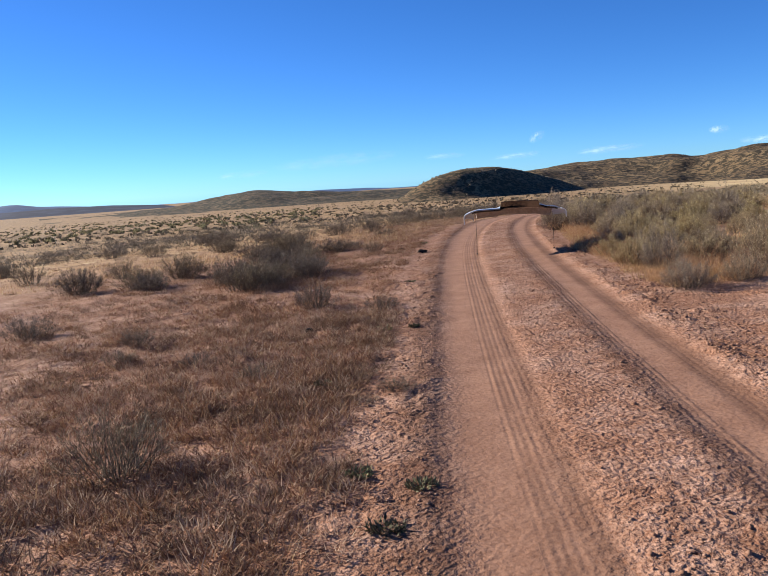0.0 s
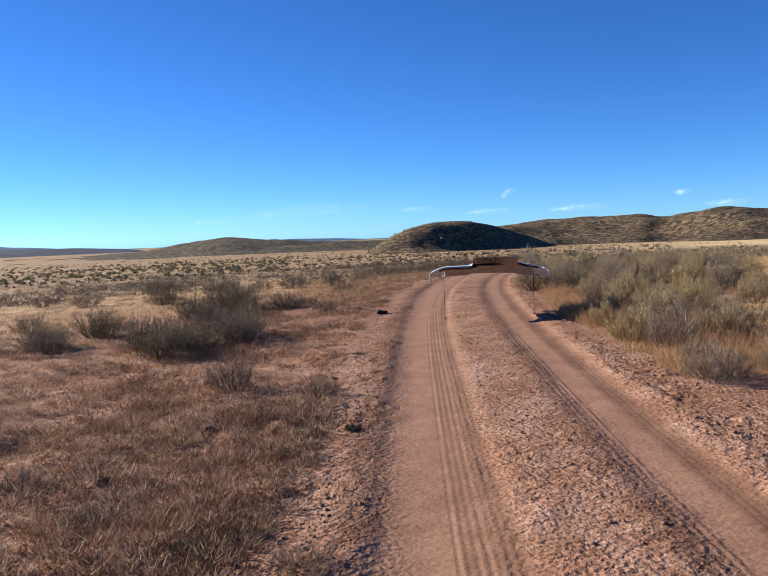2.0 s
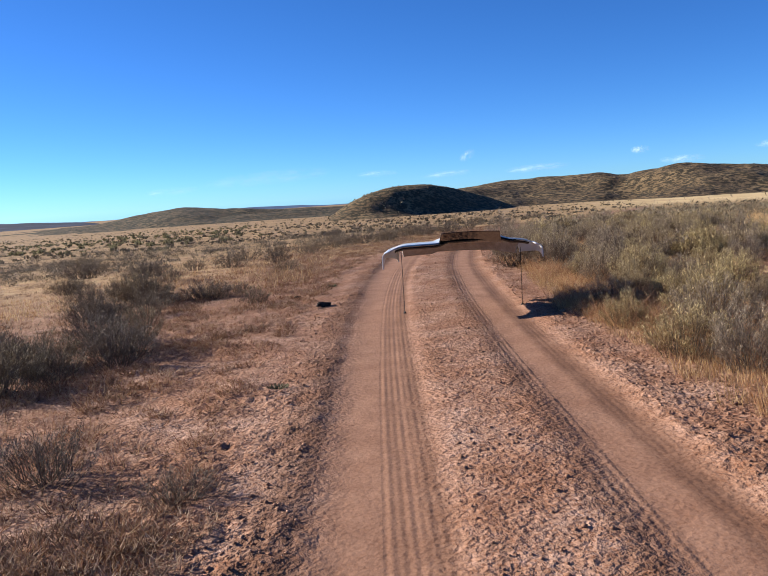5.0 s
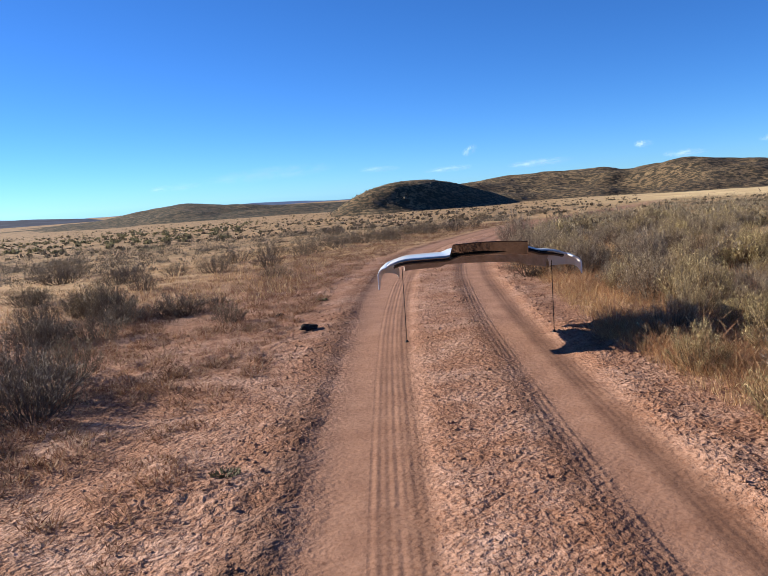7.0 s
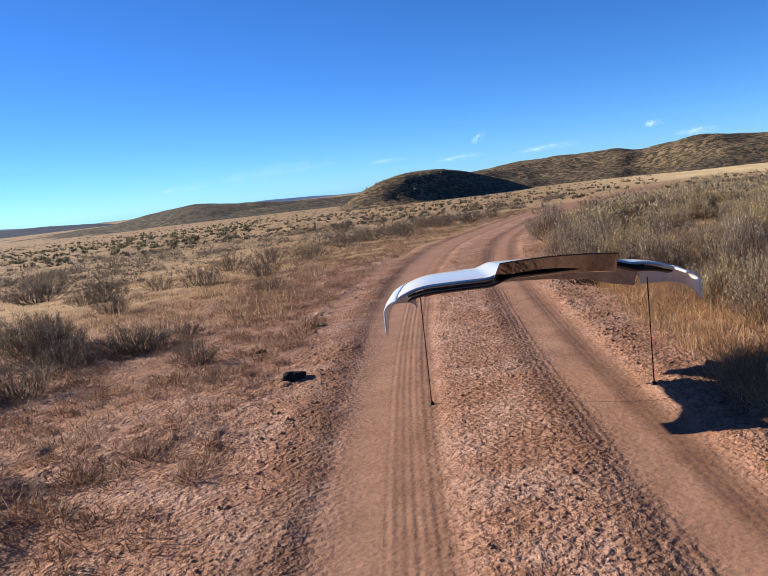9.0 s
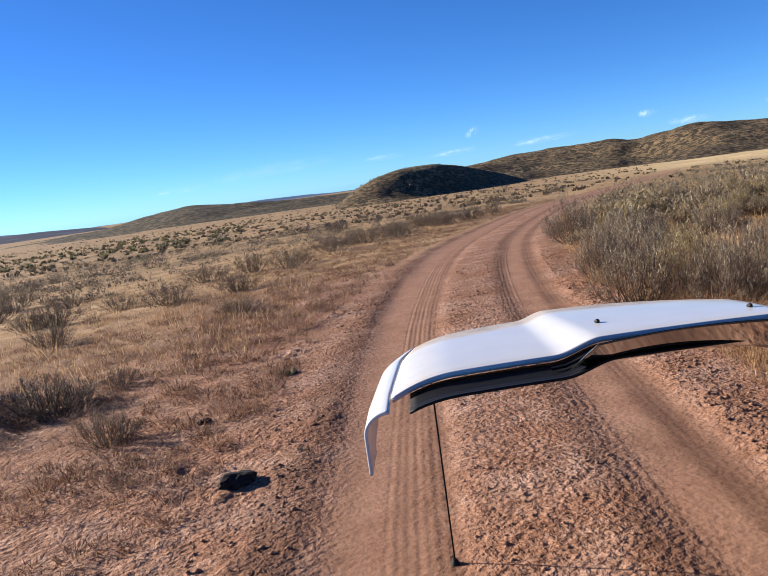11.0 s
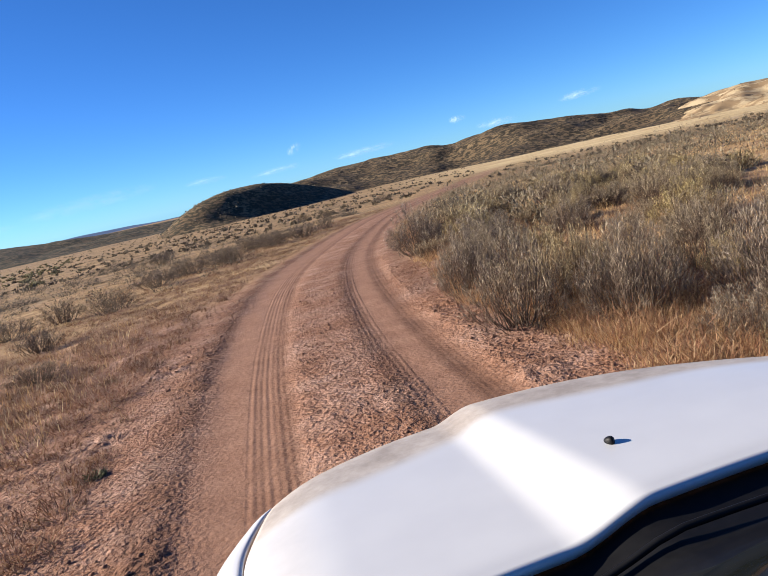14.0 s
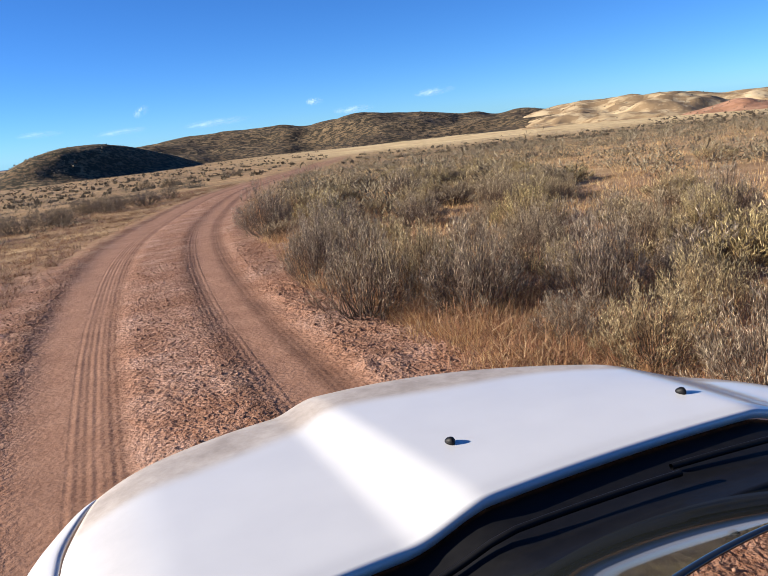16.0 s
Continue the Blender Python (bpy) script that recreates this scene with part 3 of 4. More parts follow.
SAGE_LABEL = "grey-green sagebrush with upright leafy twigs on red soil"
DARK_LABEL = "dark grey half-bare sagebrush on red soil"
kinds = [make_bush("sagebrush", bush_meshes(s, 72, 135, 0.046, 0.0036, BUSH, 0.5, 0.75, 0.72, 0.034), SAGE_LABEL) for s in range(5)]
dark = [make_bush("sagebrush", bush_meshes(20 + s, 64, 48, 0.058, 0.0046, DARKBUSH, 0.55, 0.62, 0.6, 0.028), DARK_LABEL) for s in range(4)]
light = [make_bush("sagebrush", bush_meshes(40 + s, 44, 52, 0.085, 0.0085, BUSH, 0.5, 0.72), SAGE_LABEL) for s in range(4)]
used = set()


def plant(kind, x, y, r, h):
    """One shrub of radius r and height h."""
    src = kind[int(rng.integers(len(kind)))]
    base_r, base_h = (0.55, 0.62) if kind is dark else (0.5, 0.75)
    m = pose(x, y, ground_z(x, y) - 0.01, 0, 0, float(rng.uniform(0, 360)))
    if src not in used:
        used.add(src)
        ob = src
        ob.matrix_basis = m
    else:
        ob = copy_thing(src, m)
    ob.scale = (r / base_r, r / base_r, h / base_h)


# shrubs that stand out on the near left: x, y, radius, height
for x, y, r, h in ((-1.9, 4.95, 0.42, 0.5), (-3.4, 4.6, 0.45, 0.5), (-2.55, 14.1, 0.6, 0.6), (-5.2, 16.3, 0.6, 0.5), (-2.3, 17.2, 0.5, 0.45), (-3.0, 19.5, 0.62, 0.5), (-2.0, 19.3, 0.5, 0.45), (-1.4, 14.9, 0.5, 0.48), (-3.1, 22.2, 0.5, 0.45), (-3.7, 28.9, 0.6, 0.5), (-1.5, 29.3, 0.7, 0.5), (-0.1, 29.6, 0.5, 0.5), (-2.7, 25.8, 0.45, 0.4), (-1.75, 15.7, 0.6, 0.52), (-2.5, 15.2, 0.56, 0.55),
                   (-2.45, 21.3, 0.6, 0.7), (-3.6, 21.6, 0.55, 0.5), (-5.3, 11.1, 0.5, 0.32), (-6.6, 16.4, 0.6, 0.6), (-1.0, 11.1, 0.42, 0.36), (-0.03, 10.5, 0.3, 0.22),
                   (-1.5, 35.0, 0.85, 0.55), (-0.3, 35.8, 0.65, 0.6), (0.97, 34.5, 0.8, 0.6), (0.3, 25.9, 0.48, 0.28), (-8.1, 37.8, 1.0, 0.8), (-7.1, 33.7, 1.2, 0.65),
                   (3.5, 43.5, 1.1, 0.66), (4.9, 45.5, 1.0, 0.62), (2.2, 40.5, 0.9, 0.6), (7.4, 50.6, 1.5, 0.7), (-1.2, 21.1, 0.6, 0.4), (-0.57, 21.7, 0.25, 0.2), (-4.6, 17.5, 0.6, 0.6), (-3.1, 15.4, 0.56, 0.55), (-2.0, 14.4, 0.42, 0.42), (-4.7, 15.4, 0.45, 0.42), (-2.9, 22.3, 0.6, 0.6), (-1.9, 20.4, 0.45, 0.45), (-5.2, 25.5, 0.6, 0.5),
                   (-6.53, 19.16, 0.5, 0.5), (-9.2, 19.9, 0.55, 0.55), (-3.2, 9.6, 0.28, 0.25), (-1.33, 7.2, 0.2, 0.15), (-2.07, 8.0, 0.22, 0.14), (0.04, 6.3, 0.2, 0.13), (-3.06, 8.44, 0.24, 0.15), (-0.13, 19.5, 0.33, 0.33), (-1.47, 16.35, 0.36, 0.48),
                   (-2.6, 19.0, 0.42, 0.42), (-5.2, 34.4, 0.67, 0.42), (4.87, 42.97, 0.5, 0.72), (7.06, 52.6, 0.95, 0.72), (7.45, 48.2, 0.87, 0.74), (9.2, 50.1, 1.05, 0.7), (11.2, 53.5, 0.64, 0.62), (3.05, 66.1, 1.0, 0.8), (17.75, 90.2, 1.0, 0.9), (18.5, 83.4, 0.9, 0.85), (28.2, 95.1, 1.35, 0.66), (-7.8, 26.5, 0.6, 0.5), (-4.2, 29.0, 0.55, 0.45), (-10.5, 30.0, 0.7, 0.55), (-12.0, 24.0, 0.6, 0.5), (-2.8, 30.5, 0.5, 0.4)):
    plant(dark, x, y, r, h)
    if r > 0.55 and y < 26:
        plant(dark, x + 0.2, y - 0.12, r * 0.9, h * 0.9)
# sage along the right of the road
for x, y, r, h in ((6.6, 27.6, 0.6, 0.95), (5.4, 22.9, 0.4, 0.85), (5.0, 20.95, 0.5, 0.8), (5.75, 21.3, 0.5, 0.75), (5.65, 20.2, 0.5, 0.75), (7.9, 22.1, 0.4, 0.55), (6.4, 19.5, 0.45, 0.85),
                   (5.6, 18.2, 0.42, 0.55), (7.7, 20.2, 0.4, 0.68), (8.7, 20.25, 0.38, 0.6), (9.75, 27, 0.4, 0.5), (12.6, 36.1, 0.6, 0.6), (10.7, 24.7, 0.45, 0.45), (11.5, 22.8, 0.42, 0.4)):
    plant(kinds, x, y, r, h)
stood = [(6.6, 27.6), (5.4, 22.9), (5.0, 20.95), (5.75, 21.3), (5.65, 20.2), (6.4, 19.5), (5.6, 18.2), (7.7, 20.2)]
for k in range(900):
    y = float(rng.uniform(9.7, 31))
    out = 4.2 * float(rng.uniform()) ** 1.2
    x = float(road_x(y)) + 1.98 + 0.75 * smooth(15, 17, y) * (1 - smooth(20, 23, y)) + out + 0.2 * math.sin(y * 1.3)
    q = float(rng.uniform(0.30, 0.62)) * (0.8 if out < 0.3 else 1.0)
    if x < 3.75 or len(stood) > 118 or min((x - a) ** 2 + (y - b) ** 2 for a, b in stood) < ((0.40 + 0.72 * q) * (1 + 0.35 * smooth(0.8, 2.6, out))) ** 2:
        continue
    stood.append((x, y))
    plant(light if y > 26 else kinds, x, y, q, q * float(rng.uniform(1.0, 1.4)))
count = 0
while count < 150:
    y = float(rng.uniform(6, 40))
    d = 4.5 + float(rng.exponential(4.5))
    x = float(road_x(y)) + d * 1.05
    lump = float(fbm(np.array([x / 1.8]), np.array([y / 1.8]), 2, 91)[0])
    if lump < 0.04 + 0.02 * d or x > 24 or (y < 12) or d < 4.5:
        continue
    q = float(rng.uniform(0.28, 0.5))
    plant(light, x, y, q, q * float(rng.uniform(0.8, 1.2)))
    count += 1


# ---------- far scrub ----------
def scrub(name, n, a0, a1, r0, r1, size, material, label, seed, gate=0.05, k=14, thick=1.0, side=0):
    """Far shrubs: each a ragged tuft of a dozen leaning slivers."""
    gen = np.random.default_rng(seed)
    a = gen.uniform(a0, a1, n * 3)
    r = np.exp(gen.uniform(np.log(r0), np.log(r1), n * 3))
    x, y = polar(a, r)
    keep = (np.abs(road_off(x, y)) > 2.6) & (road_off(x, y) * side >= 0) & (fbm(x / 22, y / 8, 3, seed) + 0.4 * gen.normal(size=n * 3) > gate)
    keep &= (a < 24) | (a > 47) | (r < 135)
    x, y = x[keep][:n], y[keep][:n]
    z = height(x, y)[0]
    n = len(x)
    s = size * gen.uniform(0.5, 1.35, n)
    th = gen.uniform(0, 6.283, (n, k))
    rad = gen.uniform(0, 0.8, (n, k)) * s[:, None]
    cx, cy = x[:, None] + rad * np.cos(th), y[:, None] + rad * np.sin(th)
    hh = s[:, None] * gen.uniform(0.5, 1.0, (n, k)) * (1 - 0.5 * (rad / s[:, None]) ** 2)
    w = s[:, None] * gen.uniform(0.16, 0.32, (n, k)) * thick
    ph = gen.uniform(0, 6.283, (n, k))
    dx, dy = w * np.cos(ph), w * np.sin(ph)
    lx, ly = gen.normal(size=(n, k)) * 0.22 * s[:, None], gen.normal(size=(n, k)) * 0.22 * s[:, None]
    rise = gen.uniform(0, 0.5, (n, k)) * (k > 20)
    zb = z[:, None] - 0.03 + rise * hh
    hh = hh * (1 - 0.8 * rise)
    v = np.stack([np.stack([cx - dx * 0.6, cy - dy * 0.6, zb], -1), np.stack([cx + dx * 0.6, cy + dy * 0.6, zb], -1), np.stack([cx + dx + lx, cy + dy + ly, zb + hh * 0.7], -1), np.stack([cx + lx * 1.5, cy + ly * 1.5, zb + hh], -1), np.stack([cx - dx + lx, cy - dy + ly, zb + hh * 0.6], -1)], 2).reshape(-1, 3)
    f = np.arange(n * k)[:, None] * 5
    faces = np.concatenate([f + np.array([[0, 1, 2, 4]])]), np.concatenate([f + np.array([[4, 2, 3]])])
    allf = np.concatenate([np.concatenate([faces[0][:, :3], faces[0][:, [0, 2, 3]]]), faces[1]])
    ob = new(name, mesh_from(name, v, allf, material, flat=True))
    return tagged(ob, label, "shrubs", kind="stuff")


scrub("far_scrub", 3800, -40, 66, 80, 420, 0.36, FARSAGE, "dark scrub scattered over the far plain", 61, 0.12, 8)
scrub("far_green_scrub", 520, -40, -4, 90, 260, 0.5, OLIVE, "green scrub band on the far plain", 62, 0.1)


def hill_scrub(n, seed):
    """Low dark shrubs dotted over the hills."""
    gen = np.random.default_rng(seed)
    pts = np.concatenate(HILL_POINTS)
    p = pts[gen.integers(0, len(pts), n)] + gen.normal(size=(n, 3)) * np.array([0.6, 0.6, 0.0])
    k = 5
    s = (0.22 + 0.30 * gen.uniform(0, 1, n) ** 3)[:, None]
    th, rad = gen.uniform(0, 6.283, (n, k)), gen.uniform(0.1, 0.9, (n, k)) * s
    cx, cy, zb = p[:, :1] + rad * np.cos(th), p[:, 1:2] + rad * np.sin(th), p[:, 2:] - 0.3 + 0 * th
    hh, w, ph = s * gen.uniform(0.7, 1.3, (n, k)), s * gen.uniform(0.2, 0.4, (n, k)), gen.uniform(0, 6.283, (n, k))
    dx, dy = w * np.cos(ph), w * np.sin(ph)
    v = np.stack([np.stack([cx - dx, cy - dy, zb], -1), np.stack([cx + dx, cy + dy, zb], -1), np.stack([cx + dx * 0.8, cy + dy * 0.8, zb + hh * 0.8], -1), np.stack([cx - dx * 0.5, cy - dy * 0.5, zb + hh], -1)], 2).reshape(-1, 3)
    ob = new("hill_scrub", mesh_from("hill_scrub", v, np.arange(len(v)).reshape(-1, 4), DARKSAGE, flat=True))
    return tagged(ob, "dark scrub dotted over the hills", "shrubs", kind="stuff")


hill_scrub(9000, 66)


# ---------- grass ----------
def tufts(name, n, place, blade_n, length, width, material, label, seed, lean=0.5, rad=0.07):
    gen = np.random.default_rng(seed)
    x, y = place(gen, n)
    z = height(x, y)[0]
    n = len(x)
    s = 0.4 + 1.3 * gen.uniform(0, 1, n) ** 1.8
    a = gen.uniform(0, 6.283, (n, blade_n))
    q = np.sqrt(gen.uniform(0, 1, (n, blade_n))) * rad * s[:, None]
    bx, by = x[:, None] + q * np.cos(a), y[:, None] + q * np.sin(a)
    ln = length * s[:, None] * gen.uniform(0.5, 1.25, (n, blade_n))
    le = lean * gen.uniform(0.1, 1.0, (n, blade_n))
    tx, ty = bx + ln * le * np.cos(a), by + ln * le * np.sin(a)
    tz = ln * np.sqrt(np.maximum(0.05, 1 - le ** 2))
    ph = gen.uniform(0, 6.283, (n, blade_n))
    dx, dy = width * np.cos(ph), width * np.sin(ph)
    zb = z[:, None] - 0.012 + 0 * bx
    v = np.stack([np.stack([bx - dx, by - dy, zb], -1), np.stack([bx + dx, by + dy, zb], -1), np.stack([tx, ty, zb + tz], -1)], 2).reshape(-1, 3)
    f = np.arange(len(v)).reshape(-1, 3)
    ob = new(name, mesh_from(name, v, f, material, flat=True))
    return tagged(ob, label, "grass", kind="stuff")


def trodden(x, y):
    """How far the crust beside the road lies bare of grass."""
    off = -road_off(x, y)
    return 0.34 * smooth(8.5, 11, y) * (1 - smooth(14, 18.5, y)) * (1 - smooth(2.4, 4.0, off + 0.6 * vnoise(y * 0.4, x * 0.4, 19)))


def left_verge(gen, n):
    y = -2 + 65 * gen.uniform(0, 1, n * 3) ** 1.9 + gen.normal(size=n * 3)
    x = road_x(y) - 1.9 - gen.exponential(4.0, n * 3)
    keep = (0.35 + fbm(x / 1.1, y / 1.1, 3, 71) + 0.25 * smooth(1.9, 4.5, -road_off(x, y)) + 0.3 * (1 - smooth(7, 11, y)) * smooth(1.6, 2.4, -road_off(x, y)) - trodden(x, y)) > gen.uniform(0, 0.9, n * 3)
    return x[keep][:n], y[keep][:n]


def right_verge(gen, n):
    y = gen.uniform(10.5, 40, n * 3)
    x = road_x(y) + 1.75 + gen.exponential(2.6, n * 3)
    keep = (0.4 + fbm(x / 0.9, y / 0.9, 3, 72)) > gen.uniform(0, 0.9, n * 3)
    return x[keep][:n], y[keep][:n]


def right_fringe(gen, n):
    """Thick grass where the soil meets the sage, and round the feet of the bushes."""
    y = gen.uniform(10, 34, n * 3)
    d = 1.9 + np.abs(gen.normal(size=n * 3)) * 0.75 + 0.3 * vnoise(y * 0.7, 0 * y, 8)
    x = road_x(y) + d
    keep = 0.62 + 1.1 * fbm(x / 0.7, y / 0.7, 3, 74) > gen.uniform(0, 0.9, n * 3)
    return x[keep][:n], y[keep][:n]


def open_plain(gen, n):
    a, r = gen.uniform(-48, 64, n * 3), np.exp(gen.uniform(np.log(14), np.log(130), n * 3))
    x, y = polar(a, r)
    keep = (np.abs(road_off(x, y)) > 2.6) & (0.3 + fbm(x / 5, y / 3, 3, 73) > gen.uniform(0, 0.8, n * 3))
    return x[keep][:n], y[keep][:n]


def right_field(gen, n):
    y = gen.uniform(13, 52, n * 3)
    x = road_x(y) + 3.0 + gen.exponential(9.0, n * 3)
    keep = (0.35 + fbm(x / 1.6, y / 1.6, 3, 76)) > gen.uniform(0, 0.8, n * 3)
    return x[keep][:n], y[keep][:n]


def clumps(name, n, place, k, size, material, label, seed, tall=0.45, w=0.0045, reach=1.0):
    """Low matted clumps of dead twigs, each a flat cushion of slivers."""
    gen = np.random.default_rng(seed)
    x, y = place(gen, n)
    n = len(x)
    z = height(x, y)[0]
    s = size * gen.lognormal(0, 0.35, n)[:, None]
    a, q = gen.uniform(0, 6.283, (n, k)), np.sqrt(gen.uniform(0, 1, (n, k)))
    bx, by = x[:, None] + 0.8 * q * s * np.cos(a), y[:, None] + 0.8 * q * s * np.sin(a)
    bz = z[:, None] + s * gen.uniform(-0.1, tall, (n, k)) * (1 - q * q)
    ln = s * gen.uniform(0.2, 0.55, (n, k)) * reach
    th = a + gen.normal(size=(n, k)) * 0.8
    up = gen.uniform(0.2, 1.0, (n, k))
    tx, ty, tz = bx + ln * np.cos(th) * np.sqrt(1 - up ** 2 * 0.9), by + ln * np.sin(th) * np.sqrt(1 - up ** 2 * 0.9), bz + ln * up
    ph = gen.uniform(0, 6.283, (n, k))
    v = np.stack([np.stack([bx - w * np.cos(ph), by - w * np.sin(ph), bz], -1), np.stack([bx + w * np.cos(ph), by + w * np.sin(ph), bz], -1), np.stack([tx, ty, tz], -1)], 2).reshape(-1, 3)
    ob = new(name, mesh_from(name, v, np.arange(len(v)).reshape(-1, 3), material, flat=True))
    return tagged(ob, label, "shrubs", kind="stuff")


tufts("rusty_grass", 11000, left_verge, 16, 0.046, 0.0034, RUST, "low rusty dry grass beside the ruts", 81, 0.9, 0.08)
tufts("brown_scrub", 8500, left_verge, 16, 0.055, 0.0036, TWIGLEAF, "low dark dead scrub on the verge", 86, 0.95, 0.09)
tufts("straw_grass", 3600, left_verge, 16, 0.065, 0.0032, STRAW, "pale straw grass tufts", 82, 0.8, 0.07)
tufts("verge_grass", 3000, right_verge, 22, 0.10, 0.0026, RUST, "orange dry grass along the road edge", 83, 0.6, 0.08)
tufts("verge_straw", 2600, right_verge, 20, 0.09, 0.0026, STRAW, "straw grass among the sage", 84, 0.6, 0.08)
tufts("field_grass", 4200, right_field, 16, 0.13, 0.0042, GOLD, "golden straw grass between the sagebrush", 91, 0.8, 0.16)
clumps("fringe_clumps", 1500, right_fringe, 80, 0.17, GOLD, "ragged clumps of golden dry grass along the sagebrush", 95, 1.0, 0.003, 1.1)
tufts("fringe_grass", 5000, right_fringe, 20, 0.115, 0.0026, GOLD, "golden dry grass at the feet of the sagebrush", 87, 0.95, 0.12)
tufts("plain_grass", 9000, open_plain, 10, 0.12, 0.007, STRAW, "straw grass over the plain", 85, 0.85, 0.25)


def near_left(gen, n):
    y = gen.normal(size=n * 3) * 6.5 + 11.5
    x = road_x(y) - 2.0 - gen.exponential(3.0, n * 3)
    keep = (0.3 + fbm(x / 0.6, y / 0.6, 3, 75) - trodden(x, y)) > gen.uniform(0, 0.8, n * 3)
    return x[keep][:n], y[keep][:n]


def far_right(gen, n):
    a, r = gen.uniform(0, 66, n * 4), np.exp(gen.uniform(np.log(20), np.log(150), n * 4))
    x, y = polar(a, r)
    keep = (road_off(x, y) > 2.8) & (fbm(x / 12, y / 8, 3, 60) + 0.3 * gen.normal(size=n * 4) > -0.03)
    return x[keep][:n], y[keep][:n]


def far_left(gen, n):
    a, r = gen.uniform(-48, 14, n * 4), np.exp(gen.uniform(np.log(29), np.log(150), n * 4))
    x, y = polar(a, r)
    keep = (road_off(x, y) < -2.8) & (fbm(x / 14, y / 5, 3, 63) + 0.3 * gen.normal(size=n * 4) > 0.12)
    return x[keep][:n], y[keep][:n]


clumps("plain_sage", 2000, far_right, 110, 0.46, SAGE, "grey-green sagebrush scattered beyond the road", 60, 1.05, 0.019, 0.42)
clumps("plain_dark_sage", 1200, far_left, 120, 0.48, DARKSAGE, "dark sagebrush scattered over the plain", 63, 0.95, 0.018, 0.42)
def near_mats(gen, n):
    """Thick withered grass where the verge has not been driven on."""
    y = gen.uniform(0, 10.5, n * 3)
    x = road_x(y) - 1.75 - gen.exponential(2.8, n * 3)
    keep = 0.28 + 1.5 * fbm(x / 0.55, y / 0.55, 3, 79) > gen.uniform(0, 0.9, n * 3)
    return x[keep][:n], y[keep][:n]


clumps("brown_mats", 1100, near_mats, 50, 0.10, TWIGLEAF, "dark brown mats of withered grass", 96, 0.5, 0.004)
clumps("tan_mats", 900, near_mats, 50, 0.09, FUZZ, "pale tan mats of withered grass", 97, 0.6, 0.004)
clumps("dead_clumps", 1150, left_verge, 60, 0.15, TWIGLEAF, "low matted clumps of dark dead twigs", 88)
clumps("tan_clumps", 1700, near_left, 60, 0.12, RUST, "tan matted clumps of dry grass", 90, 0.6)
clumps("pale_fuzz", 4200, left_verge, 46, 0.12, FUZZ, "pale pinkish tufts of withered grass", 93, 0.5, 0.0032, 1.3)
clumps("rusty_clumps", 1500, left_verge, 55, 0.14, RUST, "low matted clumps of rusty dry grass", 89)


# ---------- clods ----------
def clods(name, n, place, size, label, seed, material=CLOD):
    """Lumps of dry earth, each a squashed eight-sided pebble."""
    gen = np.random.default_rng(seed)
    x, y = place(gen, n)
    n = len(x)
    z = height(x, y)[0]
    s = size * np.minimum(gen.lognormal(0, 0.5, n), 1.9)
    octa = np.array([(1, 0, 0), (0, 1, 0), (-1, 0, 0), (0, -1, 0), (0, 0, 1), (0, 0, -0.6)])
    turn = gen.uniform(0, 6.283, n)
    v = octa[None] * s[:, None, None] * gen.uniform(0.6, 1.2, (n, 6, 1)) * np.array([1.0, 0.8, 0.5])
    vx = v[..., 0] * np.cos(turn)[:, None] - v[..., 1] * np.sin(turn)[:, None] + x[:, None]
    vy = v[..., 0] * np.sin(turn)[:, None] + v[..., 1] * np.cos(turn)[:, None] + y[:, None]
    v = np.stack([vx, vy, v[..., 2] + z[:, None] + 0.25 * s[:, None]], -1).reshape(-1, 3)
    f = np.array([(0, 1, 4), (1, 2, 4), (2, 3, 4), (3, 0, 4), (1, 0, 5), (2, 1, 5), (3, 2, 5), (0, 3, 5)])
    ob = new(name, mesh_from(name, v, (np.arange(n)[:, None, None] * 6 + f[None]).reshape(-1, 3), material, flat=True))
    return tagged(ob, label, "clods", kind="stuff")


def beside(gen, n):
    y = gen.uniform(-4, 30, n * 3)
    d = np.where(gen.uniform(0, 1, n * 3) < 0.62, -1.25 - gen.exponential(1.1, n * 3), 1.25 + gen.exponential(0.4, n * 3))
    d = np.where(gen.uniform(0, 1, n * 3) < 0.22, gen.uniform(-0.35, 0.5, n * 3), d)
    x = road_x(y) + d
    keep = fbm(x / 0.8, y / 0.8, 3, 99) + 0.3 * gen.normal(size=n * 3) > 0
    return x[keep][:n], y[keep][:n]


def torn(gen, n):
    """Where the wheels threw the earth up: along the outer edges and down the middle."""
    y = gen.uniform(3, 27, n * 3)
    w = gen.uniform(0, 1, n * 3)
    d = np.where(w < 0.5, 1.25 + 0.7 * gen.uniform(0, 1, n * 3) ** 1.5, np.where(w < 0.75, gen.uniform(-0.3, 0.42, n * 3), -1.3 - 0.5 * gen.uniform(0, 1, n * 3)))
    x = road_x(y) + d
    keep = fbm(x / 0.5, y / 0.9, 3, 98) + 0.2 * gen.normal(size=n * 3) > 0.08
    return x[keep][:n], y[keep][:n]


clods("dark_clods", 3000, torn, 0.014, "dark broken clods along the torn rut edges", 102, DARKCLOD)
clods("clods", 9000, beside, 0.009, "dry red clods of earth beside the ruts", 101)


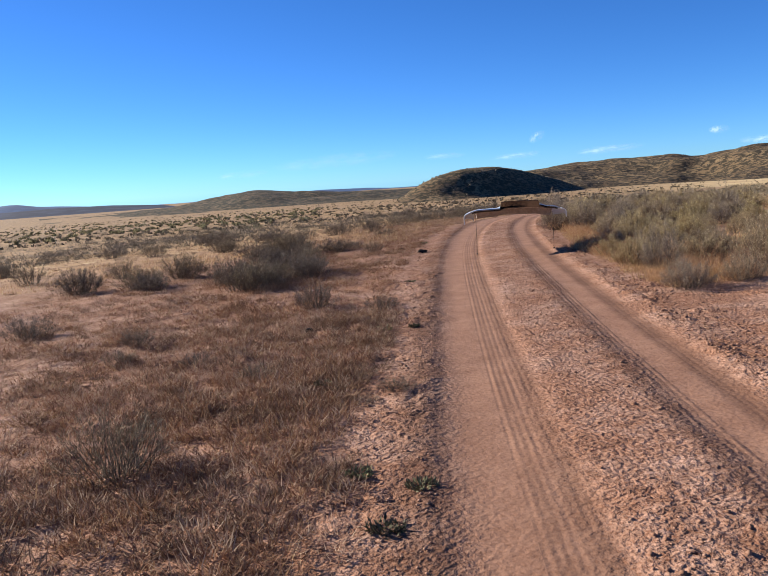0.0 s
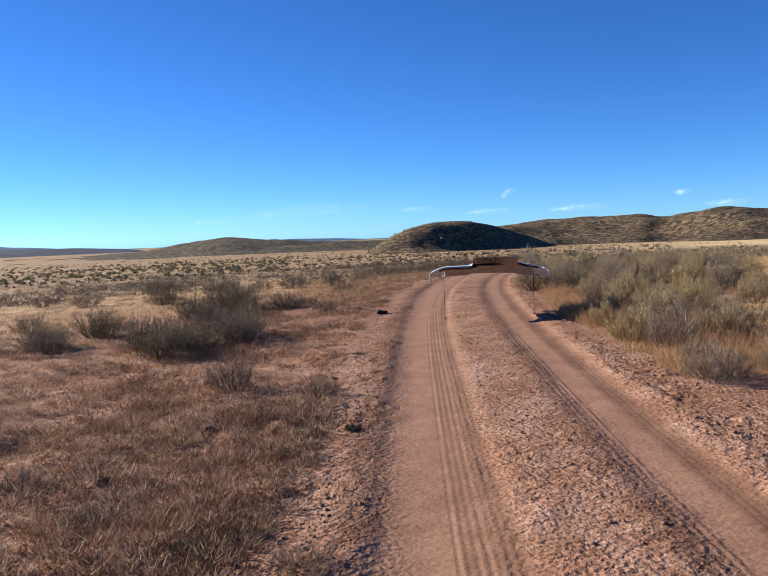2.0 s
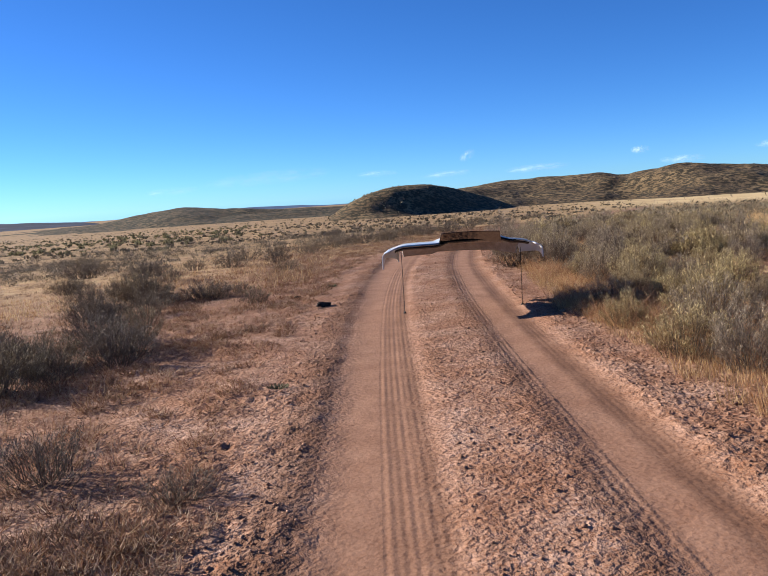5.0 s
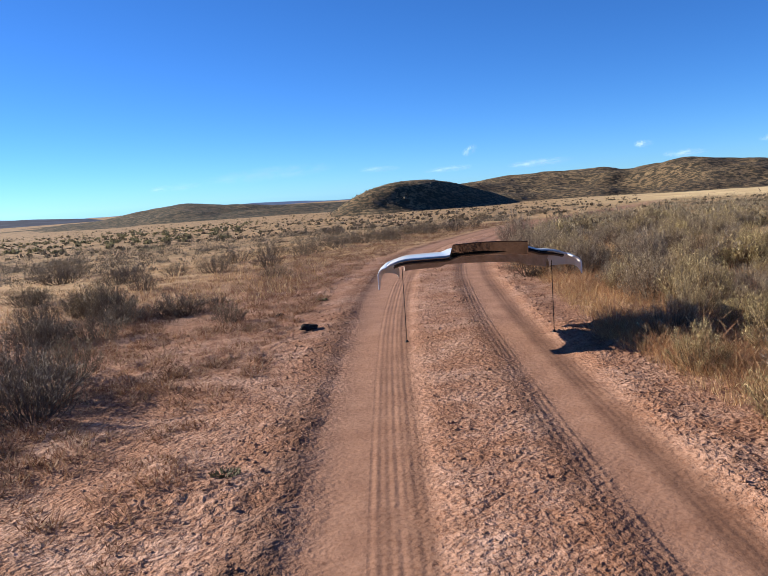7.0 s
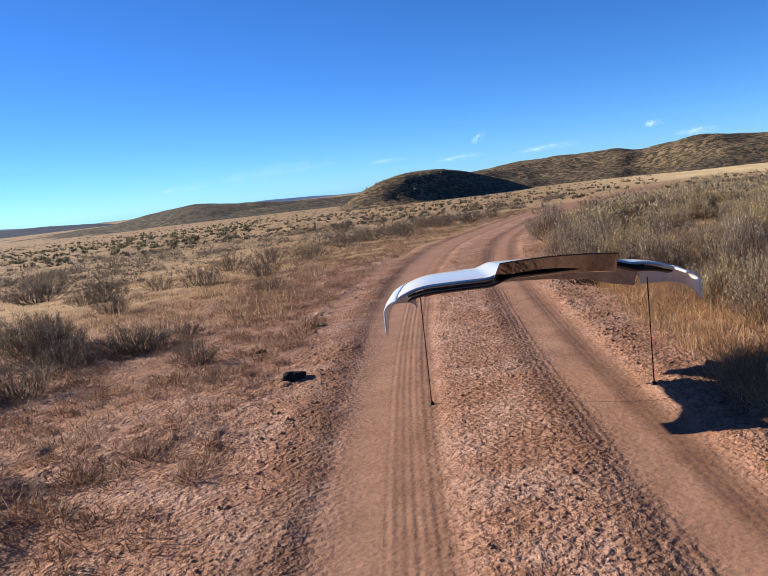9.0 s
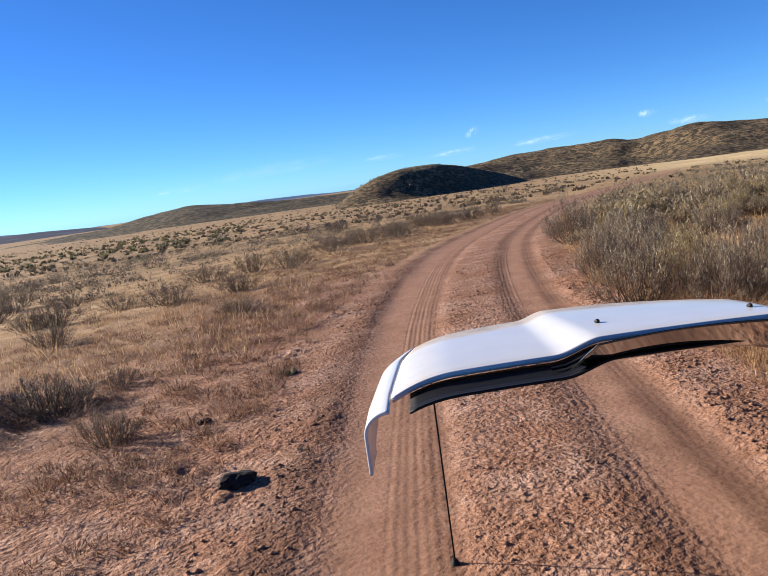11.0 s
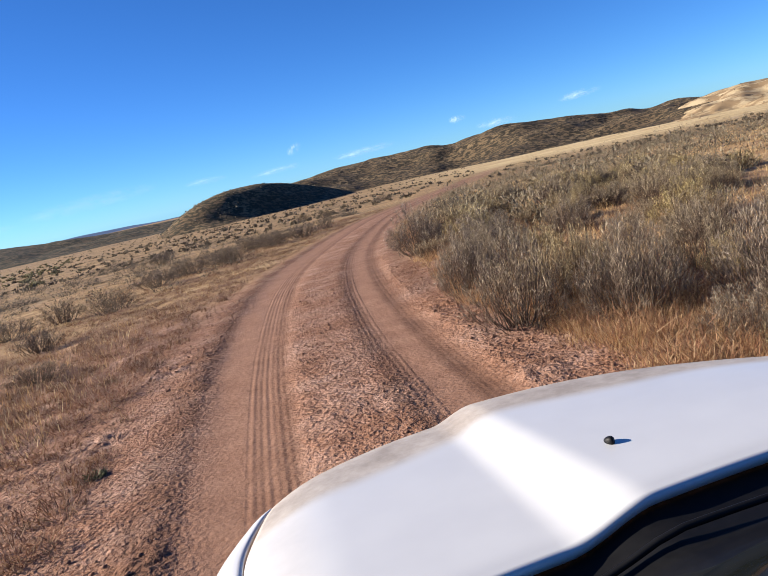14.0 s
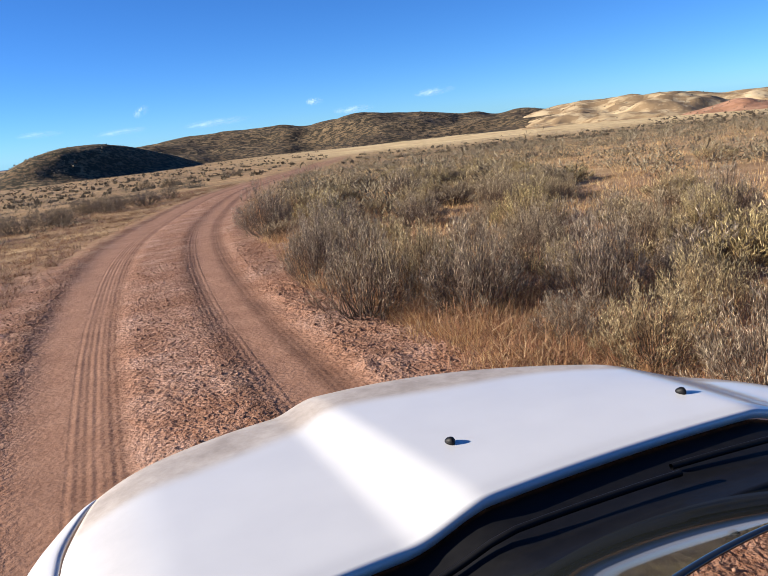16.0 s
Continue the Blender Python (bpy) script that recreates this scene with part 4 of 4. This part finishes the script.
# ---------- single things on the verge ----------
def rock(x, y, r, h, label):
    """A flat weathered lump."""
    bm = bmesh.new()
    bmesh.ops.create_icosphere(bm, subdivisions=3, radius=1)
    for v in bm.verts:
        k = 1 + 0.28 * noise.noise(v.co * 1.9 + Vector((x, y, 0))) + 0.10 * noise.noise(v.co * 5.0)
        v.co = Vector((v.co.x * r * k, v.co.y * r * 0.75 * k, max(v.co.z, -0.4) * h * k))
    me = bpy.data.meshes.new("rock")
    bm.to_mesh(me)
    bm.free()
    me.materials.append(DARKROCK)
    ob = new("rock", me)
    ob.matrix_basis = pose(x, y, ground_z(x, y) + 0.2 * h, 0, 0, 25)
    return tagged(ob, label, "rock", "rocks on the verge")


DARKROCK = make_plain("dark_rock", (0.012, 0.010, 0.009), (0.045, 0.036, 0.03), 25, 0.9)
rock(1.05, 18.02, 0.12, 0.055, "dark flat lump of rock on trampled soil")
rock(0.62, 19.6, 0.06, 0.03, "small dark stone on trampled soil")
rock(-0.95, 9.3, 0.05, 0.03, "small dark stone among dry grass")


def weed(x, y, r, h, label):
    """A low green plant of narrow leaves."""
    gen = np.random.default_rng(int(abs(x * 100) + abs(y * 10)))
    n = 160
    a, q = gen.uniform(0, 6.283, n), np.sqrt(gen.uniform(0, 1, n)) * r
    tips = np.stack([q * np.cos(a), q * np.sin(a), gen.uniform(0, 0.4, n) * h], 1)
    ways = np.stack([0.6 * np.cos(a), 0.6 * np.sin(a), gen.uniform(0.4, 1.0, n)], 1)
    ways /= np.linalg.norm(ways, axis=1)[:, None]
    v, f = blades(tips, ways, h * 0.7, 0.012, gen)
    ob = new("weed", mesh_from("weed", v, f, GREEN, flat=True))
    ob.matrix_basis = pose(x, y, ground_z(x, y) - 0.01)
    return tagged(ob, label, "weed", "weeds on the verge")


for x, y, r in ((-0.02, 8.94, 0.16), (-0.25, 4.45, 0.13), (0.12, 4.2, 0.14), (-0.1, 3.7, 0.16), (0.35, 9.0, 0.1), (0.5, 12.9, 0.14), (1.3, 20.8, 0.12), (-0.6, 6.6, 0.12)):
    weed(x, y, r * 0.6, 0.05, "small green weed on bare red soil")
for x, y, r, h in ((-10.8, 67, 0.9, 0.8), (-16, 74, 1.2, 0.7), (-21, 80, 1.4, 0.7)):
    weed(x, y, r, h, "fresh green shrub on the straw plain")


# ---------- vehicle ----------
def make_paint():
    m, t, b = nodes_of("white_paint")
    p = world_pos(t)
    clean = ramp(t, tex(t, 6, 3, 0.5, p), (0.3, (0.52, 0.525, 0.53)), (0.7, (0.555, 0.56, 0.56)))
    # duller tone for dust, with the ground's reflection painted into it
    dirt_reflect = ramp(t, tex(t, 9, 6, 0.7, p), (0.35, (0.25, 0.215, 0.19)), (0.7, (0.41, 0.37, 0.335)))
    t.links.new(mix(t, attr(t, "dust_reflect"), clean, dirt_reflect), b.inputs["Base Color"])
    t.links.new(math_node(t, "MULTIPLY_ADD", attr(t, "dust_reflect"), 0.4), b.inputs["Roughness"])
    t.links.new(math_node(t, "SUBTRACT", 0.7, math_node(t, "MULTIPLY", attr(t, "dust_reflect"), 0.6)), b.inputs["Coat Weight"])
    b.inputs["Coat Roughness"].default_value = 0.12
    return m


def make_glass():
    m, t, b = nodes_of("windscreen_glass")
    b.inputs["Base Color"].default_value = (0.012, 0.014, 0.014, 1)
    b.inputs["Roughness"].default_value = 0.04
    b.inputs["IOR"].default_value = 1.5
    b.inputs["Coat Weight"].default_value = 0.5
    return m


PAINT, GLASS = make_paint(), make_glass()
BLACK = make_plain("black_plastic", (0.004, 0.004, 0.005), (0.008, 0.008, 0.009), 40, 0.55)
truck = tagged(new("pickup_truck"), "front of a white pickup truck, hood with dust and painted ground reflection", "truck")
TRUCK_AT = pose(2.02, 15.03, 0, 0, 0, -8)
truck.matrix_basis = TRUCK_AT
K, EYE_Z = 0.95, 1.803


def at_truck(x, y, z):
    """Truck metres from the drawing, which is laid out at a larger size about one corner."""
    return np.stack(np.broadcast_arrays(K * x, K * y, EYE_Z + K * (z - EYE_Z)), -1)


def truck_sheet(name, x, y, z, material, label="", thick=0.0, flip=False, dust=None):
    """A curved sheet of the truck from grids of drawing coordinates."""
    rows, cols = np.broadcast(x, y, z).shape
    f = grid_faces(rows, cols)
    me = mesh_from(name, at_truck(x, y, z).reshape(-1, 3), f[:, ::-1].copy() if flip else f, material, {"dust_reflect": np.broadcast_to(0.0 if dust is None else dust, (rows, cols))})
    ob = part(name, me, truck, label)
    if thick:
        solid = ob.modifiers.new("thickness", "SOLIDIFY")
        solid.thickness, solid.offset = thick, -1
    return ob


def cowl_y(x):
    return 1.255 - 0.11 * (x - 0.85) ** 2 + 0.07 * np.maximum(x - 0.6, 0)


def front_y(x):
    return 2.40 - 0.60 * np.abs(x - 0.55) ** 2.2


def left_x(v):
    return -0.215 + 0.05 * v + 0.12 * smooth(0.55, 1.0, v)


def hood_z(x, v):
    """Hood height: x across, v from 0 at the windscreen to 1 at the front."""
    middle = smooth(0, 1, (x - 0.44 + 0.05 * v) / (0.20 - 0.07 * v)) * (1 - smooth(1.34, 1.54, x))
    z = 1.012 - 0.015 * v - 0.035 * v ** 2 + 0.050 * middle * (1 - 0.35 * v)
    edge = np.maximum(np.clip((0.06 - x) / 0.27, 0, 1), np.clip((x - 1.54) / 0.27, 0, 1))
    z = z - 0.06 * edge ** 2.2 - 0.19 * np.clip((v - 0.72) / 0.28, 0, 1) ** 2.4
    return z - 0.006 * np.exp(-(v / 0.03) ** 2)


guu, gvv = np.meshgrid(np.linspace(0, 1, 120), np.linspace(0, 1, 70))
gxx = left_x(gvv) + guu * (1.60 - 2 * left_x(gvv))
gyy = cowl_y(gxx) + (front_y(gxx) - cowl_y(gxx)) * gvv
# front band: mainly the ground's reflection as colour, with some dust
dust_reflect = np.clip(smooth(0.58, 0.66, gvv + 0.02 * np.sin(gxx * 9)) + 0.35 * smooth(0.0, 0.12, 0.03 - gxx), 0, 1)
truck_sheet("hood", gxx, gyy, hood_z(gxx, gvv), PAINT, "white painted hood with a raised middle", 0.02, dust=dust_reflect)

# fenders, cut away over the wheels
for side in (0, 1):
    wheel_y, nose_y = (1.36, 1.66) if side else (1.62, 2.06)
    yy, su = np.meshgrid(np.linspace(0.98, nose_y, 80), np.linspace(0, 1, 26), indexing="ij")
    ahead = smooth(nose_y - 0.36, nose_y, yy)
    edge_x = 1.66 if side else -0.10
    part_v = np.clip((yy - cowl_y(edge_x)) / (front_y(edge_x) - cowl_y(edge_x)), 0, 1)
    ang = np.clip(su / 0.4, 0, 1) * math.pi / 2
    xx = left_x(part_v) - 0.004 - (0.105 - 0.06 * ahead) * np.sin(ang)
    shoulder = hood_z(left_x(part_v), np.minimum(part_v, 0.84)) - 0.004 - 0.09 * (1 - np.cos(ang)) - 0.06 * smooth(0.8, 1.0, part_v)
    hem = 0.70 + 0.10 * np.sqrt(np.maximum(1 - ((yy - wheel_y) / 0.42) ** 2, 0))
    down = np.clip((su - 0.4) / 0.6, 0, 1)
    zz = shoulder + np.minimum(hem - shoulder, 0) * down
    if side:
        xx = 1.60 - xx
    truck_sheet("fender", xx, yy, zz, PAINT, "white front fender cut away over the wheel", 0.012, flip=not side, dust=0.3 * smooth(0.3, 1.0, su))
    # a slim stay from the fender to the ground, added only as a support
    foot = TRUCK_AT @ Vector((K * (1.66 if side else -0.06), K * wheel_y, 0))
    stay_z = ground_z(foot.x, foot.y)
    bm = bmesh.new()
    bmesh.ops.create_cone(bm, cap_ends=True, segments=10, radius1=0.004, radius2=0.004, depth=0.92 - stay_z, matrix=Matrix.Translation((0, 0, (0.92 - stay_z) / 2)))
    bmesh.ops.create_cone(bm, cap_ends=True, segments=12, radius1=0.025, radius2=0.01, depth=0.03, matrix=Matrix.Translation((0, 0, 0.015)))
    me = bpy.data.meshes.new("strut")
    bm.to_mesh(me)
    bm.free()
    me.materials.append(BLACK)
    part("strut", me, truck, "slim black stay added to hold up the fender").matrix_basis = pose(K * (1.66 if side else -0.06), K * wheel_y, stay_z - 0.004)

# scuttle panel below the windscreen
cx, cv = np.meshgrid(np.linspace(-0.14, 1.74, 60), np.linspace(0, 1, 16))
cz = hood_z(cx, 0 * cv) - 0.030 - 0.02 * np.sin(cv * math.pi) + 0.002 * np.cos(cv * 30) * smooth(0.3, 0.5, cv) * (1 - smooth(0.8, 0.95, cv)) + 0.012 * cv
truck_sheet("scuttle", cx, cowl_y(cx) + 0.02 - 0.27 * cv, cz, BLACK, "black plastic scuttle panel", 0.01, flip=True)
# the foot of the windscreen, sloping back from the scuttle
wx, wv = np.meshgrid(np.linspace(0.48, 1.36, 48), np.linspace(0, 1, 24))
bulge = 0.10 * ((wx - 0.8) / 0.7) ** 2
wy = cowl_y(wx) - 0.15 - 0.36 * wv - bulge
wz = hood_z(0 * wx + 0.2, 0 * wv) - 0.005 + 0.175 * wv - 0.30 * bulge
truck_sheet("windscreen", wx + 0.10 * wv * (0.8 - wx), wy, wz, GLASS, "dark glossy foot of the windscreen", 0.005, flip=True)


def rod(name, pts, rad, material, label):
    cu = bpy.data.curves.new(name, "CURVE")
    cu.dimensions, cu.bevel_depth, cu.bevel_resolution = "3D", rad, 2
    sp = cu.splines.new("POLY")
    sp.points.add(len(pts) - 1)
    for q, w in zip(sp.points, pts):
        q.co = (*[float(c) for c in w], 1)
    cu.materials.append(material)
    ob = new(name, cu)
    me = bpy.data.meshes.new_from_object(ob.evaluated_get(bpy.context.evaluated_depsgraph_get()))
    bpy.data.objects.remove(ob)
    return part(name, me, truck, label)


for a, b in ((0.42, 1.02), (1.05, 1.58)):
    xs = np.linspace(a, b, 12)
    rod("wiper", list(at_truck(xs, cowl_y(xs) - 0.075 - 0.06 * np.linspace(0, 1, 12), hood_z(xs, 0 * xs) - 0.030 + 0.02 * np.linspace(0, 1, 12))), 0.007, BLACK, "black wiper arm")


def nozzle(x, y):
    """A washer nozzle: a small rounded black wedge on a foot."""
    bm = bmesh.new()
    bmesh.ops.create_uvsphere(bm, u_segments=14, v_segments=10, radius=1)
    for v in bm.verts:
        k = 1 + 0.35 * v.co.y
        v.co = Vector((v.co.x * 0.011 * k, v.co.y * 0.015, max(v.co.z, -0.3) * 0.011 * (1 - 0.35 * v.co.y)))
    me = bpy.data.meshes.new("washer_nozzle")
    bm.to_mesh(me)
    bm.free()
    me.polygons.foreach_set("use_smooth", np.ones(len(me.polygons), bool))
    me.materials.append(BLACK)
    ob = part("washer_nozzle", me, truck, "small black washer nozzle")
    v = (y - cowl_y(x)) / (front_y(x) - cowl_y(x))
    q = at_truck(x, y, float(hood_z(np.array(x), np.array(v))))
    ob.matrix_basis = pose(float(q[0]), float(q[1]), float(q[2]) + 0.005)


nozzle(0.69, 1.53)
nozzle(1.31, 1.46)
